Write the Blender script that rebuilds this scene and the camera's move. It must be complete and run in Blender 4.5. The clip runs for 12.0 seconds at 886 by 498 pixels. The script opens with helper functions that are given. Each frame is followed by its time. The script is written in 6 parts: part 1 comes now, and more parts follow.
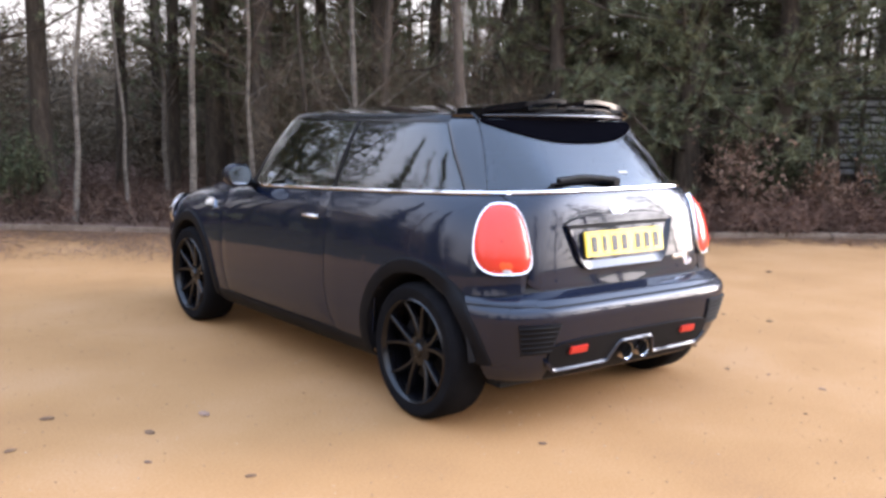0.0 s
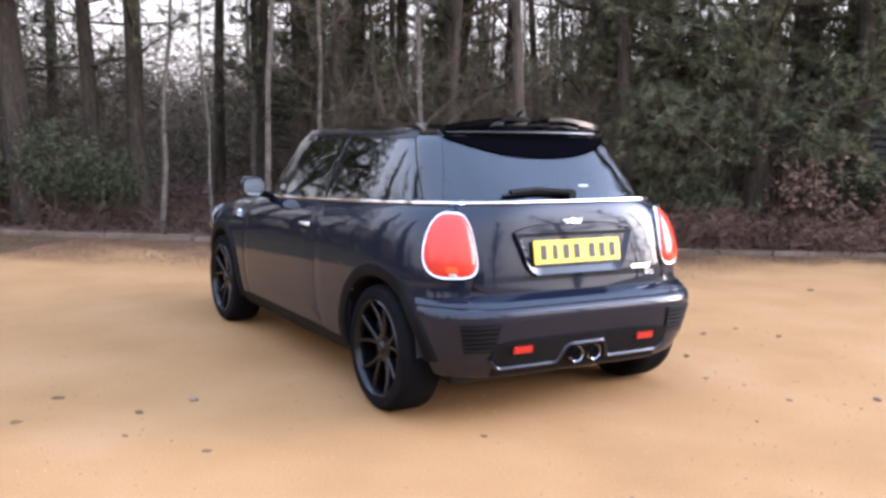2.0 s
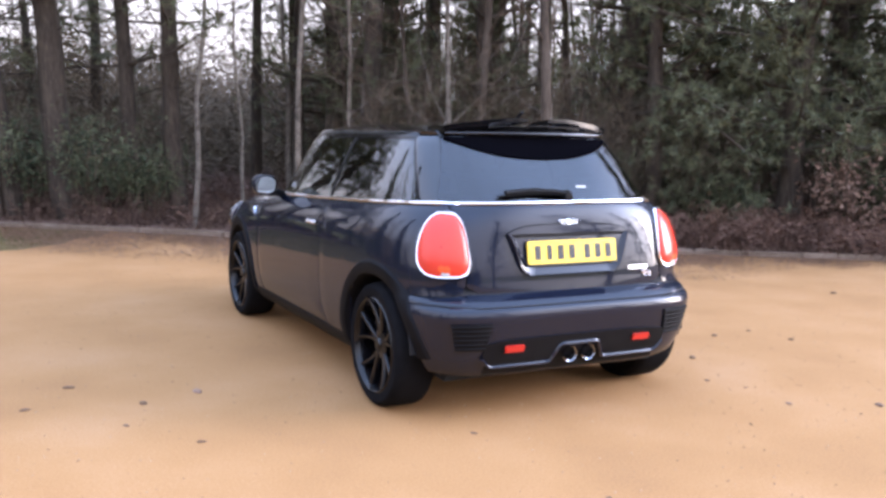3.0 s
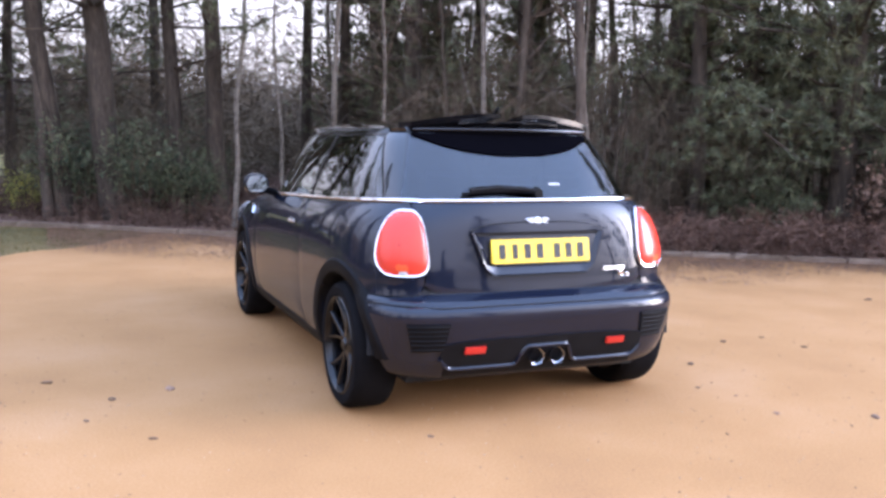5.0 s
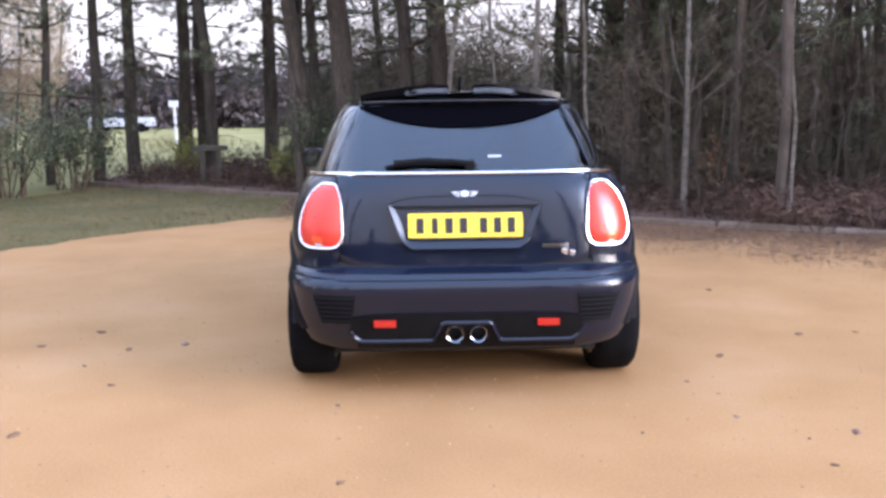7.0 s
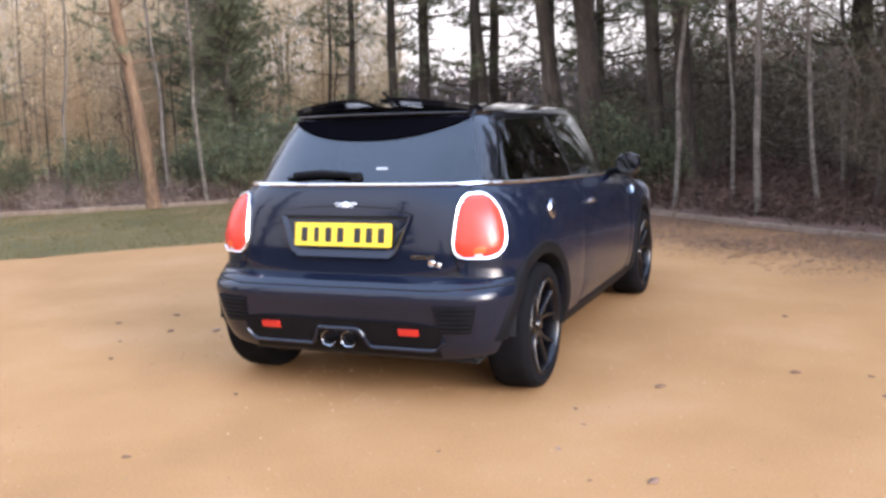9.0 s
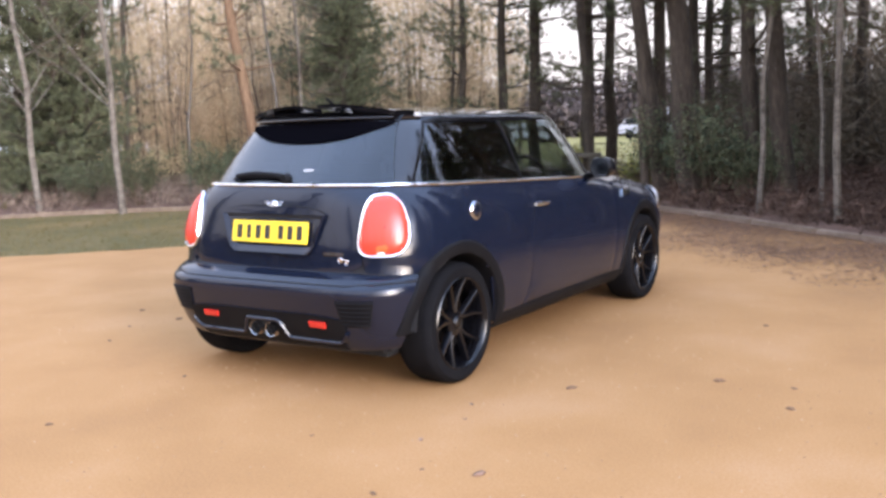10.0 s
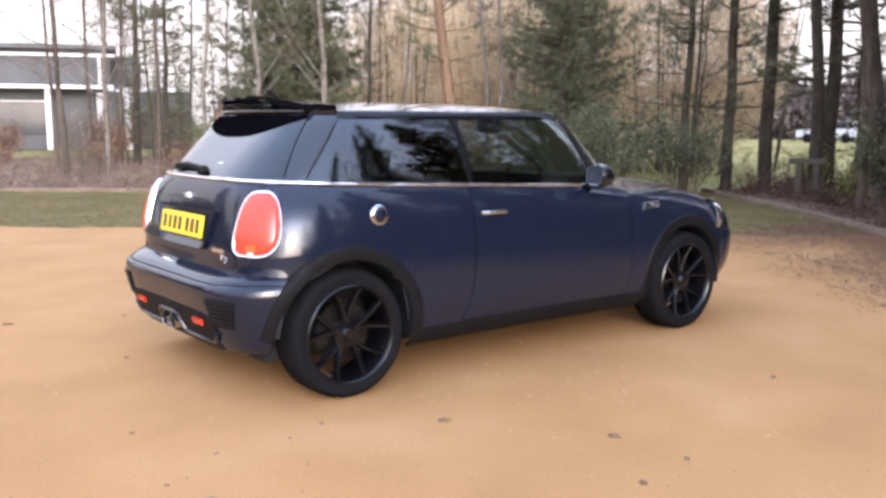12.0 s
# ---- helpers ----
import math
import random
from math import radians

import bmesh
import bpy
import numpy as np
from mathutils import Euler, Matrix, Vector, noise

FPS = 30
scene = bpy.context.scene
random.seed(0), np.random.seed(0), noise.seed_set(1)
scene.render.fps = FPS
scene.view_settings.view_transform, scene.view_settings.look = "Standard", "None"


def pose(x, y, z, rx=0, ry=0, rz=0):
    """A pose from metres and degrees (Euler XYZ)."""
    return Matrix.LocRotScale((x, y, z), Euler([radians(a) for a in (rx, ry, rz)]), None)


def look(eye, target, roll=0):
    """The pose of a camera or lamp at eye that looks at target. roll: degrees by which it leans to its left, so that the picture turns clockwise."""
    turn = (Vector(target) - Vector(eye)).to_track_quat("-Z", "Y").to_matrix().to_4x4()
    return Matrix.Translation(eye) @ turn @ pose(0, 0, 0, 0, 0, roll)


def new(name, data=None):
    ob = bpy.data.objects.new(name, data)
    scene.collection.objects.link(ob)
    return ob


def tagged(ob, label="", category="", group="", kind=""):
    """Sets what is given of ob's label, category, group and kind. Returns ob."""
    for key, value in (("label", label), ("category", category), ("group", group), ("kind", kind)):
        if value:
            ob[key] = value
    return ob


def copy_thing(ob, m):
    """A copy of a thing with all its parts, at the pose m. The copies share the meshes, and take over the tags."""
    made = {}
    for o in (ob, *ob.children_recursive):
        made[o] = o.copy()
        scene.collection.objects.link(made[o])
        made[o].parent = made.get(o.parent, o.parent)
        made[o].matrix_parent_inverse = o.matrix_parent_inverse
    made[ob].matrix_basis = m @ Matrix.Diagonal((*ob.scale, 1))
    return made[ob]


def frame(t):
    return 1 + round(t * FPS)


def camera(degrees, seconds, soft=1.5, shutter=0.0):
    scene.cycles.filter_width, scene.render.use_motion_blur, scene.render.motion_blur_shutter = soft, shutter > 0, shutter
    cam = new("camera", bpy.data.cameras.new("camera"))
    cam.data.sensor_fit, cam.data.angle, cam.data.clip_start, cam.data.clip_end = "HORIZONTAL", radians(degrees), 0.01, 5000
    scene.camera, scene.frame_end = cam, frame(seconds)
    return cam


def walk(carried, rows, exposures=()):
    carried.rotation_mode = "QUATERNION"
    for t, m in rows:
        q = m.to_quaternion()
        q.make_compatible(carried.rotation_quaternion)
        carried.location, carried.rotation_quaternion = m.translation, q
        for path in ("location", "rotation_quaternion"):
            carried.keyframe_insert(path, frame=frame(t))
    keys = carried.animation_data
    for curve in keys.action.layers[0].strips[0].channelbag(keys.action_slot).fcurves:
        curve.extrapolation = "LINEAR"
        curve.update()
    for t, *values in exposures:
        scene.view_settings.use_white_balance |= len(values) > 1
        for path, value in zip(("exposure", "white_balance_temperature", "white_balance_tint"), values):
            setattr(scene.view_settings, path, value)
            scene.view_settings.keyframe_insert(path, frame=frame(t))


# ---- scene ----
cam = camera(51.0, 12.0, soft=3.1, shutter=0.0)
PATH = [
    (0, (-3.227, -3.278, 1.336), (-2.011, -1.714, 1.061), 0.9),
    (0.5, (-3.143, -3.416, 1.334), (-1.995, -1.799, 1.075), 1.4),
    (1, (-3.057, -3.54, 1.315), (-1.916, -1.915, 1.08), 1.3),
    (1.5, (-2.975, -3.785, 1.334), (-1.912, -2.104, 1.125), 2.0),
    (2, (-2.807, -3.986, 1.339), (-1.804, -2.272, 1.098), 0.9),
    (2.5, (-2.649, -4.123, 1.362), (-1.697, -2.385, 1.092), 1.4),
    (3, (-2.63, -4.158, 1.362), (-1.713, -2.398, 1.113), 1.2),
    (3.2, (-2.614, -4.163, 1.372), (-1.723, -2.388, 1.129), 0.5),
    (4.8, (-2.225, -4.271, 1.324), (-1.428, -2.453, 1.077), 0.3),
    (5, (-2.104, -4.294, 1.328), (-1.335, -2.463, 1.087), 1.0),
    (5.5, (-1.694, -4.441, 1.311), (-1.062, -2.557, 1.079), 0.3),
    (6, (-1.205, -4.576, 1.311), (-0.753, -2.645, 1.055), 0.3),
    (6.5, (-0.656, -4.62, 1.325), (-0.422, -2.652, 1.059), 0.7),
    (6.7, (-0.464, -4.657, 1.333), (-0.311, -2.685, 1.039), 0.1),
    (8.3, (1.278, -4.5, 1.335), (0.794, -2.583, 1.037), -0.4),
    (8.5, (1.522, -4.444, 1.332), (0.961, -2.544, 1.051), -0.2),
    (9, (2.175, -4.302, 1.342), (1.388, -2.485, 1.06), -1.9),
    (9.5, (2.809, -4.154, 1.323), (1.844, -2.423, 1.052), -1.7),
    (10, (3.347, -3.902, 1.31), (2.246, -2.253, 1.046), -2.0),
    (10.5, (3.824, -3.546, 1.324), (2.598, -1.993, 1.037), -1.3),
    (11, (4.214, -3.142, 1.318), (2.837, -1.722, 1.019), -0.5),
    (11.5, (4.427, -2.687, 1.312), (2.942, -1.376, 1.034), 0.4),
    (12, (4.518, -2.283, 1.307), (2.948, -1.074, 1.037), -0.0),
]
walk(cam, [(t, look(eye, target, roll)) for t, eye, target, roll in PATH], exposures=[(0.0, 0.36, 6900, 13), (2.5, 0.38, 6600, 16), (5.0, 0.40, 6250, 18), (6.5, 0.33, 6250, 17), (8.5, 0.18, 6800, 14), (10.0, 0.20, 6900, 14), (12.0, 0.22, 7000, 15)])

# ---------------------------------------------------------------- light
world = bpy.data.worlds.new("world")
scene.world = world
world.use_nodes = True
wn, wl = world.node_tree.nodes, world.node_tree.links
sky = wn.new("ShaderNodeTexSky")
sky.sky_type, sky.sun_disc = "NISHITA", False
sky.sun_elevation, sky.sun_rotation = radians(16), radians(115)
sky.air_density, sky.dust_density, sky.ozone_density = 1.0, 3.0, 1.0
cloud = wn.new("ShaderNodeTexNoise")
cloud.inputs["Scale"].default_value, cloud.inputs["Detail"].default_value = 2.2, 6
ramp = wn.new("ShaderNodeValToRGB")
ramp.color_ramp.elements[0].position, ramp.color_ramp.elements[0].color = 0.35, (0.84, 0.84, 0.84, 1)
ramp.color_ramp.elements[1].position, ramp.color_ramp.elements[1].color = 0.60, (0.97, 0.97, 0.97, 1)
wl.new(cloud.outputs["Fac"], ramp.inputs["Fac"])
veil = wn.new("ShaderNodeMix")
veil.data_type = "RGBA"
wl.new(ramp.outputs["Color"], veil.inputs[0])
wl.new(sky.outputs["Color"], veil.inputs[6])
back = wn["Background"]
# an overcast dome: brighter overhead than at the horizon
dome = wn.new("ShaderNodeTexCoord")
axes = wn.new("ShaderNodeSeparateXYZ")
wl.new(dome.outputs["Generated"], axes.inputs[0])
rise = wn.new("ShaderNodeMapRange")
rise.inputs[1].default_value, rise.inputs[2].default_value = 0.0, 0.45
rise.inputs[3].default_value, rise.inputs[4].default_value = 0.078, 0.222
wl.new(axes.outputs[2], rise.inputs[0])
SUN_WAY = Vector((10.0, -4.6, 3.1)).normalized()
near_sun = wn.new("ShaderNodeVectorMath")
near_sun.operation = "DOT_PRODUCT"
near_sun.inputs[1].default_value = SUN_WAY
wl.new(dome.outputs["Generated"], near_sun.inputs[0])
ahead = wn.new("ShaderNodeMath")
ahead.operation = "MAXIMUM"
ahead.inputs[1].default_value = 0.0
wl.new(near_sun.outputs["Value"], ahead.inputs[0])
glow = wn.new("ShaderNodeMath")
glow.operation = "POWER"
glow.inputs[1].default_value = 16.0
wl.new(ahead.outputs[0], glow.inputs[0])
halo = wn.new("ShaderNodeMath")
halo.operation = "MULTIPLY_ADD"
halo.inputs[1].default_value = 1.7
wl.new(glow.outputs[0], halo.inputs[0])
wl.new(rise.outputs[0], halo.inputs[2])
wl.new(halo.outputs[0], back.inputs["Strength"])
tint = wn.new("ShaderNodeMix")
tint.data_type = "RGBA"
tint.inputs[6].default_value, tint.inputs[7].default_value = (12.6, 12.4, 13.2, 1), (7.0, 9.9, 15.8, 1)
upward = wn.new("ShaderNodeMapRange")
upward.inputs[1].default_value, upward.inputs[2].default_value = 0.08, 0.80
wl.new(axes.outputs[2], upward.inputs[0])
wl.new(upward.outputs[0], tint.inputs[0])
wl.new(tint.outputs[2], veil.inputs[7])
wl.new(veil.outputs[2], back.inputs["Color"])

sun = new("sun", bpy.data.lights.new("sun", "SUN"))
sun.data.energy, sun.data.angle, sun.data.color = 0.50, radians(14), (1.0, 0.93, 0.85)
# low behind the right of the tail, a wide glow through thin cloud
sun.matrix_world = look(SUN_WAY * 12, (0, 0, 0))

# ---------------------------------------------------------------- materials
def sock(node, name, value):
    node.inputs[name].default_value = value


def material(name, colour, rough=0.6, metal=0.0, coat=0.0, spec=0.5):
    m = bpy.data.materials.new(name)
    m.use_nodes = True
    b = m.node_tree.nodes["Principled BSDF"]
    sock(b, "Base Color", (*colour, 1)), sock(b, "Roughness", rough), sock(b, "Metallic", metal)
    sock(b, "Coat Weight", coat), sock(b, "Coat Roughness", 0.03), sock(b, "Specular IOR Level", spec)
    return m


def speckle(m, stops, scale=8.0, detail=6.0, fine=60.0, bump=0.3, depth=0.01, rough=None, islands=0.0, stretch=(1, 1, 1)):
    """Two scales of colour noise through a ramp, with relief; islands: how far each loose piece varies."""
    nt = m.node_tree
    n, l, b = nt.nodes, nt.links, nt.nodes["Principled BSDF"]
    co = n.new("ShaderNodeTexCoord")
    mp = n.new("ShaderNodeMapping")
    mp.inputs["Scale"].default_value = stretch
    l.new(co.outputs["Object"], mp.inputs["Vector"])
    big, small = n.new("ShaderNodeTexNoise"), n.new("ShaderNodeTexNoise")
    sock(big, "Scale", scale), sock(big, "Detail", detail), sock(small, "Scale", fine), sock(small, "Detail", 4)
    for t in (big, small):
        l.new(mp.outputs["Vector"], t.inputs["Vector"])
    mix = n.new("ShaderNodeMath")
    mix.operation = "MULTIPLY_ADD"
    mix.inputs[1].default_value = 0.55
    half = n.new("ShaderNodeMath")
    half.operation = "MULTIPLY"
    half.inputs[1].default_value = 0.45
    l.new(small.outputs["Fac"], half.inputs[0])
    l.new(big.outputs["Fac"], mix.inputs[0])
    l.new(half.outputs[0], mix.inputs[2])
    last = mix.outputs[0]
    if islands:
        geo = n.new("ShaderNodeNewGeometry")
        add = n.new("ShaderNodeMath")
        add.operation = "MULTIPLY_ADD"
        add.inputs[1].default_value = islands
        l.new(geo.outputs["Random Per Island"], add.inputs[0])
        l.new(last, add.inputs[2])
        sub = n.new("ShaderNodeMath")
        sub.operation = "SUBTRACT"
        sub.inputs[1].default_value = islands / 2
        l.new(add.outputs[0], sub.inputs[0])
        last = sub.outputs[0]
    r = n.new("ShaderNodeValToRGB")
    e = r.color_ramp.elements
    while len(e) < len(stops):
        e.new(0.5)
    for k, (p, c) in enumerate(stops):
        e[k].position, e[k].color = p, (*c, 1)
    l.new(last, r.inputs["Fac"])
    l.new(r.outputs["Color"], b.inputs["Base Color"])
    if bump:
        bp = n.new("ShaderNodeBump")
        sock(bp, "Strength", bump), sock(bp, "Distance", depth)
        l.new(mix.outputs[0], bp.inputs["Height"])
        l.new(bp.outputs["Normal"], b.inputs["Normal"])
    if rough:
        mr = n.new("ShaderNodeMapRange")
        mr.inputs[3].default_value, mr.inputs[4].default_value = rough
        l.new(small.outputs["Fac"], mr.inputs[0])
        l.new(mr.outputs[0], b.inputs["Roughness"])
    return m


M = {}
M["sand"] = speckle(material("sandy_gravel", (0.5, 0.35, 0.2), 0.95, spec=0.2),
                    [(0.34, (0.268, 0.140, 0.061)), (0.44, (0.322, 0.167, 0.067)), (0.50, (0.343, 0.181, 0.073)), (0.56, (0.364, 0.195, 0.084)), (0.66, (0.392, 0.221, 0.107))],
                    scale=1.1, detail=9, fine=85, bump=0.12, depth=0.02)
M["grass_ground"] = speckle(material("mown_turf", (0.1, 0.12, 0.05), 0.95, spec=0.2),
                            [(0.34, (0.058, 0.052, 0.018)), (0.46, (0.096, 0.080, 0.030)), (0.54, (0.128, 0.092, 0.037)), (0.68, (0.180, 0.118, 0.052))], scale=0.9, fine=45, bump=0.6, depth=0.03)
M["field"] = speckle(material("rough_pasture", (0.2, 0.2, 0.08), 0.95, spec=0.2),
                     [(0.3, (0.120, 0.105, 0.037)), (0.5, (0.200, 0.175, 0.062)), (0.7, (0.270, 0.215, 0.084))], scale=0.25, fine=9, bump=0.6, depth=0.05)
M["earth"] = speckle(material("leaf_litter_soil", (0.15, 0.09, 0.06), 0.95, spec=0.2),
                     [(0.3, (0.066, 0.036, 0.025)), (0.5, (0.118, 0.066, 0.046)), (0.7, (0.184, 0.106, 0.075))], scale=1.6, fine=34, bump=0.8, depth=0.04)
M["kerb"] = speckle(material("weathered_kerb_stone", (0.4, 0.33, 0.26), 0.9, spec=0.3),
                    [(0.3, (0.110, 0.076, 0.052)), (0.5, (0.185, 0.130, 0.092)), (0.7, (0.27, 0.20, 0.148))], scale=3, fine=40, bump=0.5, depth=0.01)
M["pine_bark"] = speckle(material("pine_bark", (0.06, 0.05, 0.04), 0.95, spec=0.2),
                         [(0.3, (0.027, 0.021, 0.015)), (0.5, (0.064, 0.050, 0.038)), (0.72, (0.120, 0.091, 0.067))], scale=7, fine=30, bump=1.0, depth=0.03, stretch=(1, 1, 0.25))
M["red_bark"] = speckle(material("orange_pine_bark", (0.2, 0.12, 0.07), 0.95, spec=0.2),
                        [(0.3, (0.070, 0.042, 0.026)), (0.5, (0.160, 0.098, 0.058)), (0.72, (0.260, 0.165, 0.100))], scale=7, fine=30, bump=1.0, depth=0.03, stretch=(1, 1, 0.25))
M["bark"] = speckle(material("grey_bark", (0.15, 0.12, 0.09), 0.95, spec=0.2),
                    [(0.3, (0.043, 0.033, 0.025)), (0.5, (0.089, 0.068, 0.052)), (0.72, (0.156, 0.123, 0.095))], scale=6, fine=28, bump=0.8, depth=0.02, stretch=(1, 1, 0.3))
M["birch"] = speckle(material("birch_bark", (0.4, 0.35, 0.28), 0.85, spec=0.3),
                     [(0.36, (0.060, 0.049, 0.038)), (0.48, (0.140, 0.116, 0.092)), (0.72, (0.250, 0.212, 0.170))], scale=5, fine=22, bump=0.5, depth=0.01, stretch=(1, 1, 1.6))
M["twig"] = speckle(material("bare_twigs", (0.12, 0.09, 0.07), 0.95, spec=0.2),
                    [(0.3, (0.052, 0.036, 0.026)), (0.5, (0.109, 0.076, 0.053)), (0.75, (0.187, 0.133, 0.089))], scale=2, fine=12, bump=0, islands=0.5)
M["bramble"] = speckle(material("dead_bracken", (0.2, 0.12, 0.08), 0.95, spec=0.2),
                       [(0.25, (0.038, 0.022, 0.015)), (0.5, (0.085, 0.050, 0.035)), (0.78, (0.150, 0.092, 0.066))], scale=1, fine=9, bump=0, islands=0.5)

M["stalks"] = speckle(material("dry_stalks", (0.3, 0.2, 0.15), 0.95, spec=0.2),
                      [(0.25, (0.09, 0.062, 0.048)), (0.5, (0.19, 0.135, 0.10)), (0.78, (0.30, 0.22, 0.17))], scale=1, fine=9, bump=0, islands=0.5)

M["brush"] = speckle(material("grey_brown_brush", (0.2, 0.16, 0.14), 0.95, spec=0.2),
                     [(0.25, (0.060, 0.046, 0.031)), (0.5, (0.122, 0.095, 0.064)), (0.78, (0.200, 0.152, 0.103))], scale=1, fine=9, bump=0, islands=0.5)

M["hedge"] = speckle(material("distant_bare_trees", (0.08, 0.065, 0.06), 0.95, spec=0.1),
                     [(0.25, (0.050, 0.040, 0.038)), (0.5, (0.085, 0.068, 0.063)), (0.78, (0.125, 0.102, 0.094))], scale=0.3, fine=3, bump=0, islands=0.4)


def foliage(name, stops, scale=1.5):
    m = speckle(material(name, stops[1][1], 0.7, spec=0.25), stops, scale=scale, fine=14, bump=0, islands=0.55)
    sock(m.node_tree.nodes["Principled BSDF"], "Transmission Weight", 0.0)
    return m


M["needles"] = foliage("pine_needles", [(0.22, (0.046, 0.056, 0.032)), (0.5, (0.106, 0.114, 0.062)), (0.8, (0.192, 0.186, 0.098))])
M["russet"] = foliage("russet_dead_leaves", [(0.22, (0.085, 0.048, 0.031)), (0.5, (0.18, 0.106, 0.070)), (0.8, (0.30, 0.186, 0.128))])
M["evergreen"] = foliage("evergreen_leaves", [(0.22, (0.034, 0.046, 0.024)), (0.5, (0.076, 0.088, 0.045)), (0.8, (0.140, 0.146, 0.076))])
M["beech"] = foliage("pale_winter_thicket", [(0.22, (0.352, 0.246, 0.147)), (0.5, (0.601, 0.431, 0.262)), (0.8, (0.722, 0.599, 0.382))])
M["orange"] = foliage("orange_leaves", [(0.2, (0.15, 0.065, 0.030)), (0.5, (0.26, 0.115, 0.05)), (0.8, (0.36, 0.18, 0.09))])
M["gorse"] = foliage("gorse_leaves", [(0.2, (0.10, 0.11, 0.03)), (0.5, (0.22, 0.21, 0.05)), (0.8, (0.40, 0.34, 0.07))])
M["blade"] = foliage("grass_blades", [(0.2, (0.070, 0.062, 0.020)), (0.5, (0.115, 0.092, 0.033)), (0.8, (0.180, 0.126, 0.051))])


def flaked(m):
    """Fine flake and a film of dust on paint."""
    nt = m.node_tree
    n, l, b = nt.nodes, nt.links, nt.nodes["Principled BSDF"]
    co = n.new("ShaderNodeTexCoord")
    fl = n.new("ShaderNodeTexNoise")
    sock(fl, "Scale", 900), sock(fl, "Detail", 1)
    du = n.new("ShaderNodeTexNoise")
    sock(du, "Scale", 5), sock(du, "Detail", 8)
    for t in (fl, du):
        l.new(co.outputs["Object"], t.inputs["Vector"])
    mr = n.new("ShaderNodeMapRange")
    mr.inputs[3].default_value, mr.inputs[4].default_value = 0.40, 0.55
    l.new(du.outputs["Fac"], mr.inputs[0])
    l.new(mr.outputs[0], b.inputs["Roughness"])
    bp = n.new("ShaderNodeBump")
    sock(bp, "Strength", 0.05), sock(bp, "Distance", 0.001)
    l.new(fl.outputs["Fac"], bp.inputs["Height"])
    l.new(bp.outputs["Normal"], b.inputs["Normal"])
    return m


def window_glass(name, tint, ior):
    m = material(name, tint, 0.0, spec=0.5)
    b = m.node_tree.nodes["Principled BSDF"]
    sock(b, "Transmission Weight", 1.0), sock(b, "IOR", ior)
    return m


M["paint"] = flaked(material("grey_blue_metallic_paint", (0.0052, 0.0078, 0.0172), 0.45, metal=0.0, coat=0.82, spec=0.03))
sock(M["paint"].node_tree.nodes["Principled BSDF"], "Coat IOR", 1.52)
sock(M["paint"].node_tree.nodes["Principled BSDF"], "Coat Roughness", 0.035)
M["gloss_black"] = material("gloss_black_paint", (0.004, 0.004, 0.006), 0.06, coat=0.6, spec=0.5)
M["satin_black"] = material("satin_black_paint", (0.002, 0.002, 0.003), 0.6, spec=0.0)
M["pillar_black"] = material("satin_pillar_black", (0.003, 0.003, 0.004), 0.42, spec=0.12)
M["spoiler_black"] = material("black_spoiler_paint", (0.003, 0.003, 0.004), 0.09, spec=0.32)
M["black_plastic"] = speckle(material("grained_black_plastic", (0.01, 0.01, 0.01), 0.6, spec=0.10), [(0.3, (0.003, 0.003, 0.004)), (0.7, (0.008, 0.008, 0.009))], scale=9, fine=300, bump=0.15, depth=0.002, rough=(0.45, 0.7))
M["void"] = material("dark_seam", (0.004, 0.004, 0.005), 0.9)
M["chrome"] = material("chrome", (0.86, 0.87, 0.90), 0.09, metal=1.0)
# darker grey chrome for the exhaust tips and the fuel cap
M["smoked_chrome"] = material("dark_chrome", (0.50, 0.51, 0.55), 0.16, metal=1.0)
M["satin_chrome"] = material("bright_lamp_surround", (0.86, 0.87, 0.90), 0.22, metal=1.0)
M["red_lens"] = material("red_lamp_lens", (0.66, 0.045, 0.026), 0.22, coat=0.35, spec=0.3)
M["orange_lens"] = material("amber_lamp_lens", (0.74, 0.10, 0.03), 0.2, coat=0.4, spec=0.3)
M["deep_red"] = material("dark_red_lamp_core", (0.46, 0.026, 0.018), 0.25, coat=0.35, spec=0.3)
M["clear_lens"] = material("clear_reversing_lens", (0.45, 0.47, 0.50), 0.08, coat=1.0)
M["plate"] = speckle(material("yellow_plate", (0.78, 0.56, 0.03), 0.35, coat=0.3), [(0.3, (0.74, 0.52, 0.025)), (0.7, (0.82, 0.61, 0.05))], scale=6, fine=50, bump=0)
M["ink"] = material("plate_black", (0.012, 0.012, 0.014), 0.45)
M["tyre"] = speckle(material("tyre_rubber", (0.01, 0.01, 0.01), 0.85, spec=0.05), [(0.3, (0.004, 0.004, 0.005)), (0.6, (0.008, 0.008, 0.009)), (0.85, (0.020, 0.017, 0.014))], scale=14, fine=120, bump=0.3, depth=0.003)
M["rim"] = material("gloss_black_alloy", (0.003, 0.003, 0.004), 0.24, coat=0.3, spec=0.2)
M["steel"] = speckle(material("brake_steel", (0.3, 0.3, 0.3), 0.35, metal=1.0), [(0.3, (0.03, 0.029, 0.028)), (0.7, (0.07, 0.067, 0.065))], scale=10, fine=90, bump=0.2, depth=0.002)
M["privacy"] = window_glass("privacy_glass", (0.03, 0.045, 0.08), 1.66)
M["side_privacy"] = window_glass("side_privacy_glass", (0.025, 0.033, 0.045), 1.80)
M["clear_glass"] = window_glass("side_glass", (0.50, 0.55, 0.53), 1.58)
M["fabric"] = speckle(material("dark_seat_cloth", (0.03, 0.03, 0.03), 0.9), [(0.3, (0.016, 0.016, 0.018)), (0.7, (0.04, 0.04, 0.043))], scale=20, fine=250, bump=0.4, depth=0.003)
